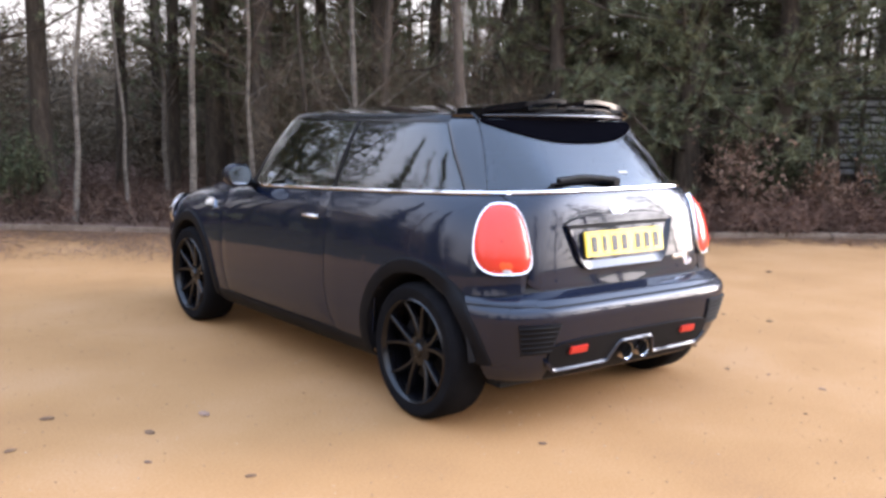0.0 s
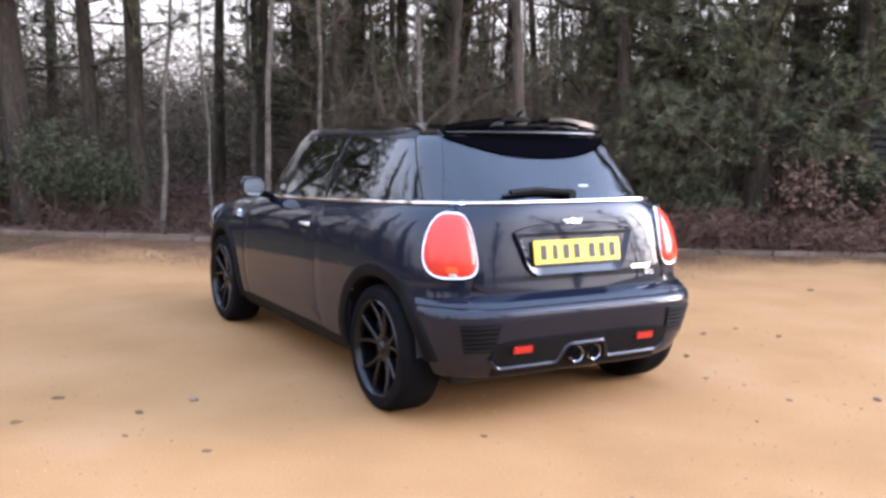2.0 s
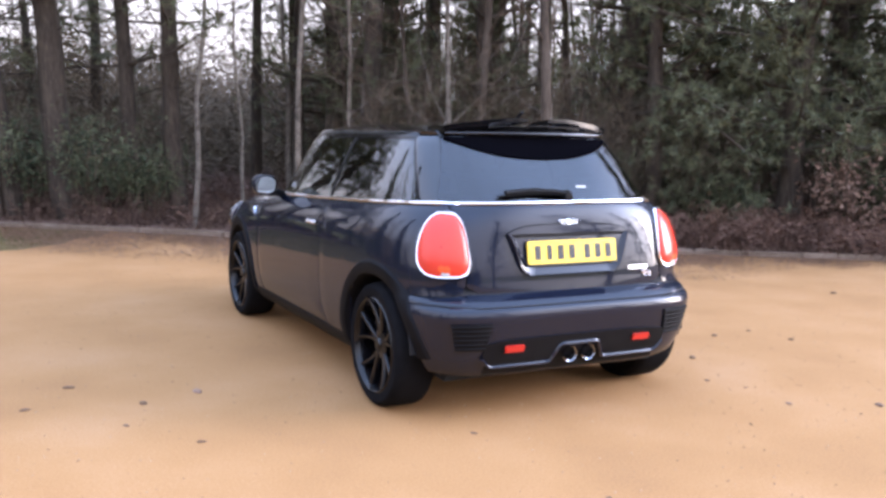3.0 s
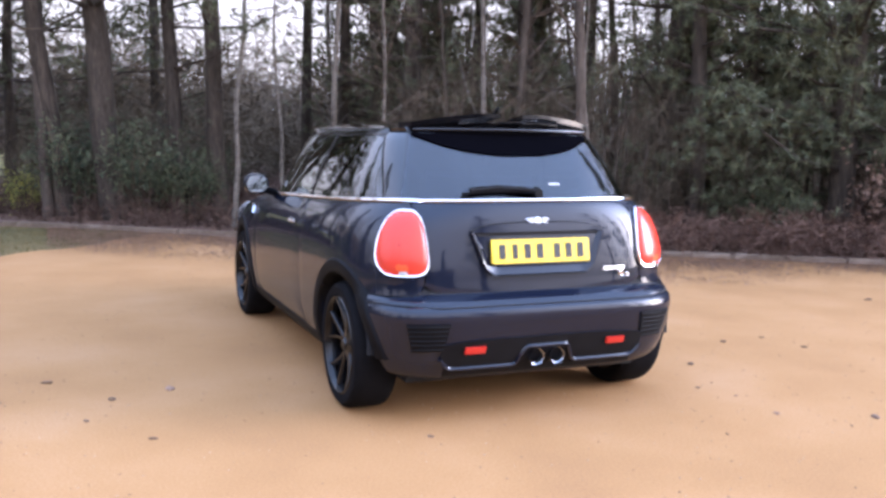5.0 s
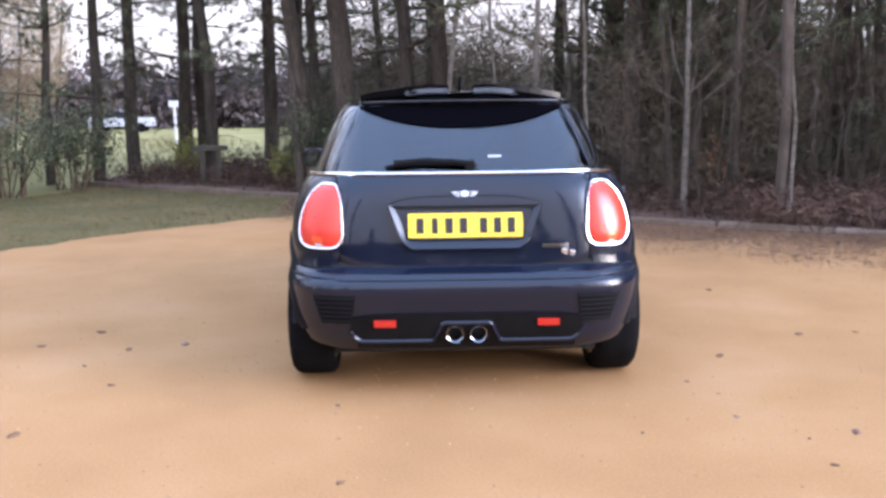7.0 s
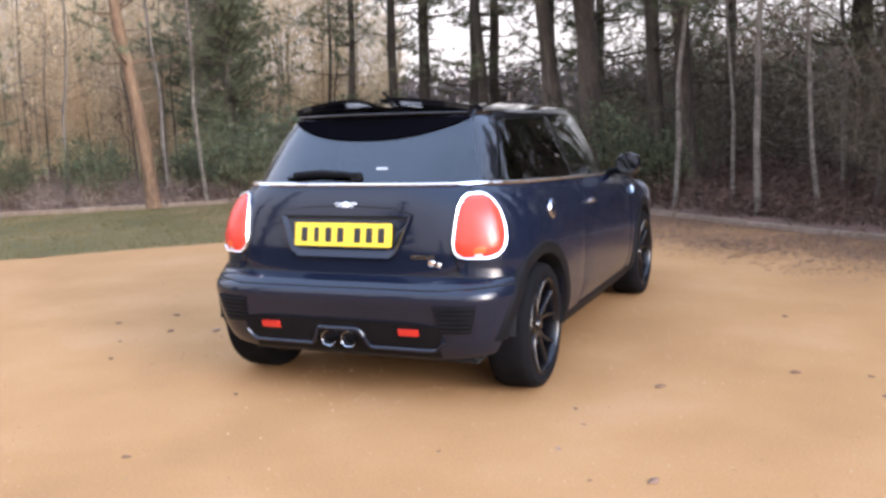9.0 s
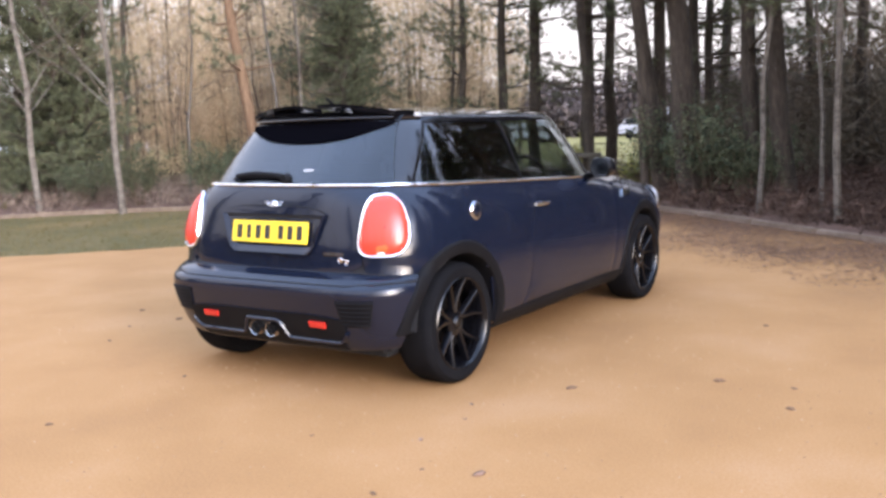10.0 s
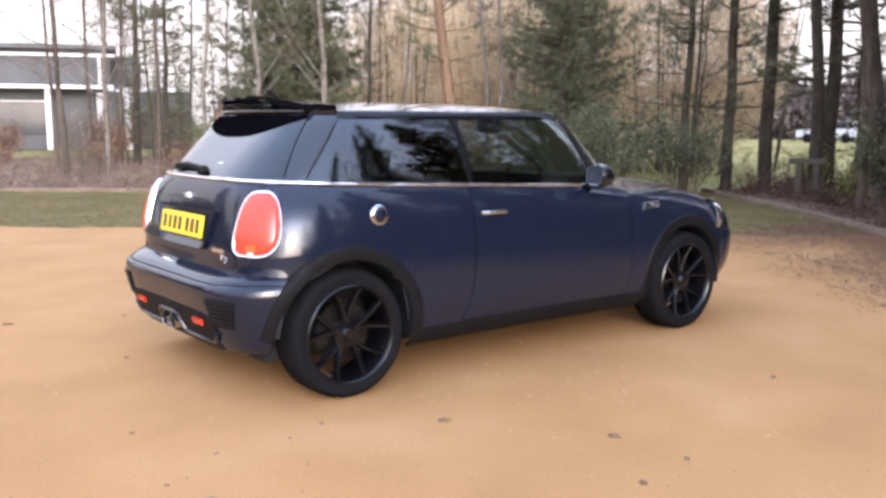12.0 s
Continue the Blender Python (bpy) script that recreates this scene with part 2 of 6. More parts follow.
# same glass twice: dim right, bright left, the reflected light put into the colour
M["mirror"] = material("mirror_glass", (0.09, 0.10, 0.12), 0.02, metal=1.0)
M["mirror_lit"] = material("lit_mirror_glass", (0.36, 0.41, 0.47), 0.03, metal=1.0)
M["white_paint"] = material("white_sticker", (0.35, 0.36, 0.38), 0.5)
M["silver"] = material("silver_paint", (0.55, 0.56, 0.58), 0.3, metal=0.8)


# ---------------------------------------------------------------- building helpers
def mesh_object(name, verts, faces, mat, parent=None, label="", smooth=False):
    me = bpy.data.meshes.new(name)
    me.from_pydata([tuple(v) for v in verts], [], [tuple(f) for f in faces])
    me.materials.append(mat)
    if smooth:
        me.shade_smooth()
    ob = new(name, me)
    ob.parent = parent
    return tagged(ob, label) if label else ob


def part(name, bm, mat, parent, label="", smooth=True):
    """Links a bmesh as one mesh object under a thing or a part."""
    bmesh.ops.recalc_face_normals(bm, faces=bm.faces)
    me = bpy.data.meshes.new(name)
    bm.to_mesh(me)
    bm.free()
    me.materials.append(mat)
    if smooth:
        me.shade_smooth()
        me.set_sharp_from_angle(angle=radians(38))
    ob = new(name, me)
    ob.parent = parent
    return tagged(ob, label) if label else ob


def thing(name, label, category, group="", kind=""):
    return tagged(new(name), label, category, group, kind)


def smooth_line(points, step):
    """Points along a rounded line through the given ones, about step apart."""
    p = [Vector(q) for q in points]
    out = []
    for i in range(len(p) - 1):
        a, b, c, d = p[max(i - 1, 0)], p[i], p[i + 1], p[min(i + 2, len(p) - 1)]
        n = max(1, int((c - b).length / step))
        for k in range(n):
            t = k / n
            out.append(0.5 * (2 * b + (c - a) * t + (2 * a - 5 * b + 4 * c - d) * t * t + (3 * b - a - 3 * c + d) * t ** 3))
    return out + [p[-1]]


def inside(x, y, poly):
    hit = False
    for (x0, y0), (x1, y1) in zip(poly, poly[1:] + poly[:1]):
        if (y0 > y) != (y1 > y) and x < (x1 - x0) * (y - y0) / (y1 - y0) + x0:
            hit = not hit
    return hit


# ---------------------------------------------------------------- ground
# edge of the gravel along the wood, then the line where gravel turns to turf, then the far kerb of the turf
WOOD_EDGE = [(34, -17), (22, -8.6), (14, -2.6), (9, 1.25), (7.2, 2.6), (6, 3.42), (5, 4.1), (4, 4.72), (3, 5.35), (2.1, 5.95), (1.2, 6.65), (0.3, 7.4), (-0.6, 8.15), (-1.8, 9.15), (-3.4, 10.4), (-5.0, 11.5), (-6.5, 12.5)]
TURF_EDGE = [(-0.9, 8.35), (-1.5, 7.5), (-2.3, 6.75), (-3.1, 6.0), (-3.9, 5.0), (-4.7, 4.0), (-5.5, 3.15), (-6.3, 2.4), (-7.1, 1.6), (-8.1, 0.45), (-10.5, -2.6), (-17, -11), (-24, -20)]
FAR_KERB = [(-6.9, 9.5), (-8.2, 8.1), (-9.3, 7.2), (-10.3, 6.4), (-11.3, 5.5), (-12.5, 4.4), (-13.8, 3.1), (-15.2, 1.6), (-18, -1.9), (-25, -10.5), (-34, -21)]
wood_line = [tuple(p) for p in smooth_line([(x, y, 0) for x, y in WOOD_EDGE], 0.9)]
turf_line = [tuple(p) for p in smooth_line([(x, y, 0) for x, y in TURF_EDGE], 0.25)]
far_line = [tuple(p) for p in smooth_line([(x, y, 0) for x, y in FAR_KERB], 0.9)]


def sheet(name, outline, z, mat, label, category):
    bm = bmesh.new()
    f = bm.faces.new([bm.verts.new((x, y, z)) for x, y, *_ in outline])
    bmesh.ops.triangulate(bm, faces=[f])
    ob = part(name, bm, mat, None, smooth=False)
    return tagged(ob, label, category, kind="structure")


base = sheet("ground", [(-900, -900), (900, -900), (900, 900), (-900, 900)], -0.035, M["field"], "pale rough winter pasture running to the horizon", "ground")

# gravel: a fine sheet with shallow hollows, ragged against the turf
rnd = random.Random(3)
ragged = [(x + rnd.uniform(-0.09, 0.09), y + rnd.uniform(-0.09, 0.09)) for x, y, _ in turf_line]
cut = max(i for i, p in enumerate(wood_line) if p[0] > -1.0)
sheet("gravel_ground", [p[:2] for p in wood_line[:cut]] + ragged + [(-24, -45), (34, -45)], 0.0, M["sand"], "flat ochre sandy gravel of an open car park", "gravel")
sheet("turf", [p[:2] for p in far_line[::-1]] + [(-6.2, 11.2), (-6.6, 12.6)] + [p[:2] for p in wood_line[:cut:-1]] + turf_line[::1] + [(-30, -28)], -0.012, M["grass_ground"], "short dull green winter turf beside the gravel", "grass")
sheet("woodland_floor", [p[:2] for p in wood_line] + [(-6.4, 14), (-4, 22), (2, 40), (60, 40), (60, -17)], 0.045, M["earth"], "brown woodland soil covered with dead leaves", "soil")
sheet("verge_floor", [p[:2] for p in far_line] + [(-44, -21), (-30, 12), (-14, 12.5), (-7.6, 11.2)], 0.03, M["earth"], "brown leaf-strewn soil under birches and pines", "soil")


def kerb_run(name, line, label):
    """Separate worn kerb stones along a line."""
    run = thing(name, label, "kerb", kind="structure")
    rr = random.Random(len(line))
    for a, b in zip(line, line[1:]):
        a, b = Vector(a), Vector(b)
        if (a - Vector((0, 3, 0))).length > 24:
            continue
        bm = bmesh.new()
        bmesh.ops.create_cube(bm, size=1)
        d = b - a
        bmesh.ops.scale(bm, verts=bm.verts, vec=(d.length - 0.012, 0.13, 0.15))
        bmesh.ops.bevel(bm, geom=[e for e in bm.edges], offset=0.018, segments=2, affect="EDGES")
        for v in bm.verts:
            v.co += Vector((0, rr.uniform(-1, 1), rr.uniform(-1, 1))) * 0.005
        ob = part("kerb_stone", bm, M["kerb"], run)
        ob.matrix_basis = Matrix.Translation((a + b) / 2 + Vector((0, 0, rr.uniform(-0.020, -0.004)))) @ Matrix.Rotation(math.atan2(d.y, d.x) + rr.uniform(-0.01, 0.01), 4, "Z")
    return run


kerb_run("kerb_wood", wood_line, "low weathered tan kerb between gravel and wood")
kerb_run("kerb_verge", far_line, "low weathered kerb behind the strip of turf")


# ---------------------------------------------------------------- trees
class Soup:
    """Collects the triangles and quads of one part."""

    def __init__(self):
        self.v, self.f = [], []

    def limb(self, path, r0, r1, sides):
        """A tapered bent rod along path."""
        start, n = len(self.v), len(path)
        for i, p in enumerate(path):
            d = (path[min(i + 1, n - 1)] - path[max(i - 1, 0)]).normalized()
            a = d.orthogonal().normalized()
            b = d.cross(a)
            r = r0 + (r1 - r0) * i / (n - 1)
            for k in range(sides):
                t = 2 * math.pi * k / sides
                self.v.append(p + a * (r * math.cos(t)) + b * (r * math.sin(t)))
        for i in range(n - 1):
            for k in range(sides):
                s, k2 = start + i * sides, (k + 1) % sides
                self.f.append((s + k, s + k2, s + sides + k2, s + sides + k))
        self.f.append(tuple(start + (n - 1) * sides + k for k in range(sides)))

    def blade(self, base, tip, width, r):
        side = (tip - base).cross(Vector((r.uniform(-1, 1), r.uniform(-1, 1), r.uniform(-1, 1))))
        side = side.normalized() * width if side.length > 1e-6 else Vector((width, 0, 0))
        n = len(self.v)
        self.v += [base - side * 0.6, base + side * 0.6, tip]
        self.f.append((n, n + 1, n + 2))

    def leaf(self, c, size, r):
        a = Vector((r.gauss(0, 1), r.gauss(0, 1), r.gauss(0, 1))).normalized()
        b = a.orthogonal().normalized()
        n = len(self.v)
        bend = a.cross(b) * size * 0.15
        self.v += [c - a * size * 0.5, c + b * size * 0.3 + bend, c + a * size * 0.5, c - b * size * 0.3 + bend]
        self.f.append((n, n + 1, n + 2, n + 3))

    def object(self, name, mat, parent, label="", smooth=False):
        return mesh_object(name, self.v, self.f, mat, parent, label, smooth)


def unit(r, flat=1.0):
    v = Vector((r.gauss(0, 1), r.gauss(0, 1), r.gauss(0, 1) * flat))
    return v.normalized()


def trunk_path(r, height, lean, wobble, steps=9, kink=0.0):
    way = r.uniform(0, 6.28)
    side = Vector((math.cos(way), math.sin(way), 0))
    out = []
    for i in range(steps):
        t = i / (steps - 1)
        off = side * (lean * t + kink * math.sin(t * 5)) + Vector((r.uniform(-1, 1), r.uniform(-1, 1), 0)) * wobble * (t > 0)
        out.append(off + Vector((0, 0, height * t - 0.05 * (t == 0))))
    return out


def along(path, t):
    x = t * (len(path) - 1)
    i = min(int(x), len(path) - 2)
    return path[i].lerp(path[i + 1], x - i)


def pine(seed, height, radius, low, spread, whorls, label, blades=22, bare=6, lean=0.3, limbs=(3, 5), inner=0.3, tufts=7, upper=0):
    """Scots pine: rough tapered trunk, whorls of limbs, tufts of needles with gaps between."""
    r = random.Random(seed)
    tree = thing("pine_tree", label, "pine tree", "trees of the wood")
    path = trunk_path(r, height, lean, 0.05, 11)
    trunk, crown = Soup(), Soup()
    flare = [path[0]] + [path[0].lerp(path[1], 0.12)] + path[1:]
    trunk.limb(flare, radius * 1.25, radius * 0.22, 10)
    for _ in range(bare):
        p = along(path, r.uniform(0.08, max(0.12, low / height)))
        d = unit(r, 0.25)
        ln = r.uniform(0.3, 1.1)
        trunk.limb([p, p + d * ln * 0.5 + Vector((0, 0, 0.05)), p + d * ln + Vector((0, 0, r.uniform(-0.1, 0.2)))], 0.016, 0.005, 4)
    heights = [low / height + (1 - low / height) * (w + r.uniform(-0.3, 0.3)) / whorls for w in range(whorls)]
    # extra whorls above the view, added to shade the wood and darken reflections
    heights += [r.uniform(3.8 / height, 0.97) for _ in range(upper)]
    for t in heights:
        t = min(max(t, 0.02), 0.985)
        p = along(path, t)
        reach = spread * (1 - 0.72 * max(0, (t - 0.25) / 0.75)) * r.uniform(0.65, 1.15)
        for _ in range(r.randint(*limbs)):
            d = unit(r, 0.22)
            d.z = abs(d.z) * 0.6
            end = p + d * reach * r.uniform(0.5, 1.1) + Vector((0, 0, 0.12 * reach))
            mid = p.lerp(end, 0.5) + Vector((0, 0, -0.06 * reach))
            trunk.limb([p, mid, end], radius * 0.22 * (1.1 - t) + 0.008, 0.006, 4)
            for _ in range(max(5, int(tufts * reach))):
                s = r.uniform(inner, 1.05)
                c = (p.lerp(mid, s * 2) if s < 0.5 else mid.lerp(end, s * 2 - 1)) + unit(r, 0.5) * 0.24 * r.random() * reach
                size = r.uniform(0.09, 0.20)
                for _ in range(blades):
                    crown.blade(c, c + unit(r) * size * r.uniform(0.6, 1.1), 0.013, r)
    trunk.object("trunk", M["pine_bark"], tree, smooth=True)
    crown.object("crown", M["needles"], tree)
    return tree


def bare_tree(seed, height, radius, bark, label, limbs=20, first=0.22, twigs=8, lean=0.4, rise=0.7, kind="bare_tree", category="tree"):
    """Leafless tree: thin trunk, rising limbs, fine twigs."""
    r = random.Random(seed)
    tree = thing(kind, label, category, "trees of the wood")
    path = trunk_path(r, height, lean, 0.06, 9)
    trunk, crown = Soup(), Soup()
    trunk.limb([path[0], path[0].lerp(path[1], 0.15)] + path[1:], radius * 1.2, radius * 0.2, 8)
    for _ in range(limbs):
        t = r.uniform(first, 0.96)
        p = along(path, t)
        d = unit(r, 0.2)
        d.z = rise * r.uniform(0.3, 1.2)
        ln = height * 0.20 * (1.15 - t) * r.uniform(0.5, 1.3)
        q = [p, p + d * ln * 0.35 + unit(r) * ln * 0.07, p + d * ln * 0.7 + unit(r) * ln * 0.10, p + d * ln + Vector((0, 0, ln * 0.25))]
        trunk.limb(q, radius * 0.24 * (1.1 - t) + 0.003, 0.003, 5)
        for _ in range(twigs):
            a = along(q, r.uniform(0.25, 1.0))
            e = unit(r, 0.6) + Vector((0, 0, 0.35))
            tw = r.uniform(0.25, 0.75)
            m = a + e * tw * 0.5
            crown.limb([a, m, m + (e + unit(r) * 0.5) * tw * 0.5], 0.006, 0.002, 3)
            for _ in range(3):
                b = a.lerp(m, r.uniform(0.3, 1.2))
                crown.blade(b, b + unit(r) * r.uniform(0.15, 0.4), 0.006, r)
    trunk.object("trunk", bark, tree, smooth=True)
    crown.object("crown", M["twig"], tree)
    return tree


def bush(seed, size, height, leaves, mat, label, leaf=0.07, stems=14, kind="shrub", wood_mat="twig"):
    """Many-stemmed shrub whose leaves hang in uneven clusters."""
    r = random.Random(seed)
    ob = thing(kind, label, "shrub", "shrubs at the wood's edge")
    wood, crown = Soup(), Soup()
    tips = []
    for _ in range(stems):
        d = unit(r, 0.3)
        d.z = 0
        end = d * size * r.uniform(0.25, 1.0) + Vector((0, 0, height * r.uniform(0.5, 1.0)))
        mid = end * 0.5 + unit(r) * 0.12
        wood.limb([d * (0.08 + 0.25 * size * r.random()) - Vector((0, 0, 0.04)), mid, end], 0.012, 0.003, 4)
        for _ in range(6):
            a = mid.lerp(end, r.random())
            b = a + (unit(r, 0.7) + Vector((0, 0, 0.2))) * r.uniform(0.15, 0.45)
            wood.limb([a, b], 0.005, 0.002, 3)
            tips += [a, b]
    for _ in range(leaves):
        c = r.choice(tips) + unit(r) * abs(r.gauss(0, 0.07 + 0.07 * size))
        c.z = max(c.z, 0.03)
        crown.leaf(c, leaf * r.uniform(0.6, 1.4), r)
    wood.object("framework", M[wood_mat], ob)
    crown.object("crown", mat, ob)
    return ob


def stand(ob, x, y, turn=0.0, size=1.0, z=0.03, tilt=0.0):
    ob.matrix_basis = pose(x, y, z, 0, tilt, 0) @ pose(0, 0, 0, 0, 0, turn) @ Matrix.Diagonal((size, size, size, 1))


def again(ob, x, y, turn, size=1.0, z=0.03, tilt=0.0):
    c = copy_thing(ob, pose(x, y, z, 0, tilt, 0) @ pose(0, 0, 0, 0, 0, turn))
    c.scale = (size, size, size)
    return c


# tall pines with bare lower trunks, by the gap in the wood
tall = [pine(11, 12.5, 0.17, 2.1, 2.3, 22, "tall dark Scots pine with rough bare lower trunk", upper=14),
        pine(12, 11.5, 0.13, 1.7, 2.0, 20, "tall dark Scots pine with rough bare lower trunk", upper=14),
        pine(13, 12.0, 0.12, 2.7, 1.8, 18, "leaning dark pine with sparse lower limbs", lean=1.5, limbs=(2, 3), inner=0.55, upper=10)]
airy = [pine(14, 12.5, 0.14, 1.9, 2.6, 11, "tall pine with sparse drooping limbs and open crown", limbs=(2, 3), inner=0.62, bare=9, upper=26),
        pine(15, 11.0, 0.11, 2.2, 2.2, 10, "tall pine with sparse drooping limbs and open crown", limbs=(2, 3), inner=0.62, bare=9, upper=26)]
mature = [pine(23, 13.5, 0.15, 0.9, 2.15, 44, "tall dense dark green pine branched low down", blades=20, bare=4, inner=0.15, tufts=11),
          pine(24, 12.0, 0.13, 0.6, 1.95, 42, "tall dense dark green pine branched low down", blades=20, bare=4, inner=0.15, tufts=11)]
dense = [pine(21, 7.5, 0.10, 0.35, 1.95, 34, "dense dark green young pine branched to the ground", blades=26, bare=2, inner=0.15, tufts=13),
         pine(22, 6.5, 0.09, 0.5, 1.7, 32, "dense dark green young pine branched to the ground", blades=26, bare=2, inner=0.15, tufts=13)]
open_pine = pine(17, 12.5, 0.17, 2.9, 2.2, 8, "tall dark pine with thick bare trunk and open crown", limbs=(2, 3), inner=0.62, bare=8, upper=26)
canopy = pine(18, 13.0, 0.13, 3.7, 2.5, 30, "tall pine with long bare trunk and dense high crown", inner=0.15, tufts=11, bare=9)
column = pine(25, 13.5, 0.14, 0.4, 1.75, 70, "tall dense dark conifer branched to the ground", blades=20, bare=2, limbs=(4, 6), inner=0.10, tufts=13)
stand(open_pine, -1.30, 9.9, 20, tilt=-3)
stand(canopy, -1.95, 10.4, 140, 0.95, tilt=-6)
stand(airy[1], -0.3, 9.9, 75, tilt=-4)
again(airy[1], -4.0, 12.1, 210, 0.9)
again(airy[0], -5.0, 14.2, 300, 0.9)
again(airy[1], -2.2, 12.8, 130, 0.95)
again(airy[0], -3.4, 18.5, 40, 0.9)
again(airy[1], -1.2, 17.6, 220, 0.9)
again(airy[0], 0.0, 16.4, 100, 0.85)
stand(airy[0], -6.3, 12.9, 300, 0.72)
again(canopy, -5.8, 13.4, 20, 0.9)
again(airy[1], -7.1, 12.6, 10, 0.72)
stand(tall[2], 0.2, 9.6, 190, tilt=-6)
leaning = again(tall[2], -8.3, 7.9, 95, 0.85)
for piece in leaning.children:
    if piece.name.startswith("trunk"):
        piece.data = piece.data.copy()
        piece.data.materials[0] = M["red_bark"]
tagged(leaning, "leaning pine with warm orange-brown bark")
stand(tall[0], 2.7, 8.4, 250, 0.8)
stand(tall[1], 4.3, 7.9, 30, 0.95)
again(tall[0], 5.9, 6.6, 200, 0.85)
again(tall[1], 9.4, 6.0, 100, 1.0)
stand(mature[0], 7.4, 4.9, 0, 1.0)
stand(dense[0], 6.7, 5.9, 0, 0.9)
stand(mature[1], 8.45, 4.1, 120, 1.0)
again(tall[1], 5.8, 5.9, 60, 0.8)
again(mature[0], 11.3, 1.7, 10, 1.0)
again(mature[1], 12.6, 1.6, 200, 1.1)
stand(dense[1], -12.7, 7.6, 0, 0.8)
stand(column, -13.6, 7.7, 0, 1.2)
again(dense[0], -14.6, 7.4, 70, 0.9)
again(airy[0], -21.5, 6.9, 40, 0.7)
again(airy[1], -19.4, 7.0, 160, 0.65)
for x, y in ((-40.8, 13.6), (-40.4, 14.7), (-40.0, 15.7)):
    again(dense[1], x, y, 90 * y, 0.55)
again(column, -9.2, 11.4, 160, 0.82)
again(dense[0], -10.9, 13.4, 250, 1.0)
again(tall[0], 2.9, 10.4, 50, 0.85)
again(dense[0], 3.6, 9.3, 80, 0.62)
again(dense[1], 4.6, 8.2, 140, 0.7)
again(dense[0], -15.6, 8.6, 30, 0.85)
again(airy[0], -4.9, 15.2, 70, 0.85)
again(tall[1], -2.9, 15.6, 170, 0.8)
again(canopy, -3.2, 13.6, 250, 0.95)

# dark pines behind the front row, on both sides of the clearing
for x, y, k, s in ((3.5, 11.4, 0, 0.9), (4.9, 12.6, 1, 1.0)):
    again(mature[k], x, y, 63 * x, s)
for x, y, k, s in ((7.6, 8.0, 0, 0.9), (9.8, 5.2, 1, 0.95), (11.2, 7.2, 0, 1.0), (12.3, 4.2, 1, 0.9), (8.9, 10.2, 1, 1.0), (13.8, 2.2, 0, 0.9)):
    again(tall[k], x, y, 40 * x, s)

high = pine(16, 12.0, 0.10, 3.9, 2.0, 17, "tall slim pine whose crown starts well above head height", tufts=9, upper=12)
stand(high, 3.0, 9.0, 0, 0.95)
for x, y, s in ((2.3, 13.0, 1.0), (3.6, 14.6, 1.05), (4.4, 9.7, 1.0), (2.4, 10.9, 0.9), (5.6, 8.4, 1.0), (5.2, 9.2, 1.05), (6.9, 7.6, 1.05)):
    again(high, x, y, 90 * x, s)

# pale thin trunks along the edge
birch = [bare_tree(31, 8.5, 0.045, M["birch"], "slim pale birch with bare twigs", first=0.30, kind="birch_tree", category="birch"),
         bare_tree(32, 7.5, 0.036, M["birch"], "slim pale birch with bare twigs", first=0.22, lean=0.7, kind="birch_tree", category="birch"),
         bare_tree(33, 9.0, 0.055, M["birch"], "pale forked birch with bare twigs", first=0.18, limbs=20, rise=1.1, kind="birch_tree", category="birch")]
thin = [bare_tree(41, 9.0, 0.055, M["bark"], "slender grey leafless tree with fine twigs"),
        bare_tree(42, 8.0, 0.05, M["bark"], "slender grey leafless tree with fine twigs", first=0.12, lean=0.8),
        bare_tree(43, 10.0, 0.075, M["bark"], "grey-brown leafless tree with rising limbs", limbs=22, first=0.2),
        bare_tree(44, 6.0, 0.035, M["bark"], "young leafless sapling with fine twigs", first=0.08, limbs=20, lean=0.5)]
for k, (x, y, s) in enumerate([(0.12, 8.3, 0.8), (3.7, 5.15, 0.6), (-10.1, 6.35, 1.0), (0.85, 8.5, 0.6), (1.95, 7.1, 0.8), (2.9, 6.4, 0.7),
                               (1.25, 7.4, 0.9), (-10.6, 8.3, 0.8), (-11.9, 5.95, 1.0), (-13.9, 5.6, 0.95), (-14.9, 6.6, 0.9), (-16.2, 4.4, 1.0), (-9.2, 9.4, 0.9), (-7.75, 8.6, 0.9), (2.2, 10.6, 0.8)]):
    src = birch[k % 3]
    if k < 3:
        stand(src, x, y, 47 * k, s)
    else:
        again(src, x, y, 47 * k, s)
picked = []
rnd = random.Random(77)


def clearing(x, y):
    """The open brown strip of floor that runs back through the wood."""
    return 9.3 < y < 19 and 0.62 + 0.19 * (y - 10) < x < 1.55 + 0.37 * (y - 10)


wood_area = [p[:2] for p in wood_line] + [(-6.4, 14), (-2, 24), (40, 24), (40, -17)]
tries = 0
while len(picked) < 95 and tries < 6000:
    tries += 1
    x, y = rnd.uniform(-4, 22), rnd.uniform(-4, 22)
    if not inside(x, y, wood_area) or min((Vector((x, y)) - Vector(p[:2])).length for p in wood_line) < 0.55:
        continue
    if (x < -0.5 or (y > 10.5 and x < -2.6 + 0.40 * (y + 4))) and rnd.random() < 0.85:
        continue
    if clearing(x, y) or (y > 7 and abs(x - 0.25 * y + 1.6) < 0.6):
        continue
    if any((x - a) ** 2 + (y - b) ** 2 < 0.45 for a, b in picked):
        continue
    picked.append((x, y))
for k, (x, y) in enumerate(picked):
    src = thin[k % 4]
    if k < 4:
        stand(src, x, y, rnd.uniform(0, 360), rnd.uniform(0.8, 1.2))
    else:
        again(src, x, y, rnd.uniform(0, 360), rnd.uniform(0.8, 1.2))
for k in range(26):
    again(thin[(0, 2, 3)[k % 3]], rnd.uniform(-26, -8.5), 9.0 + rnd.uniform(0, 11), rnd.uniform(0, 360), rnd.uniform(0.7, 1.1))
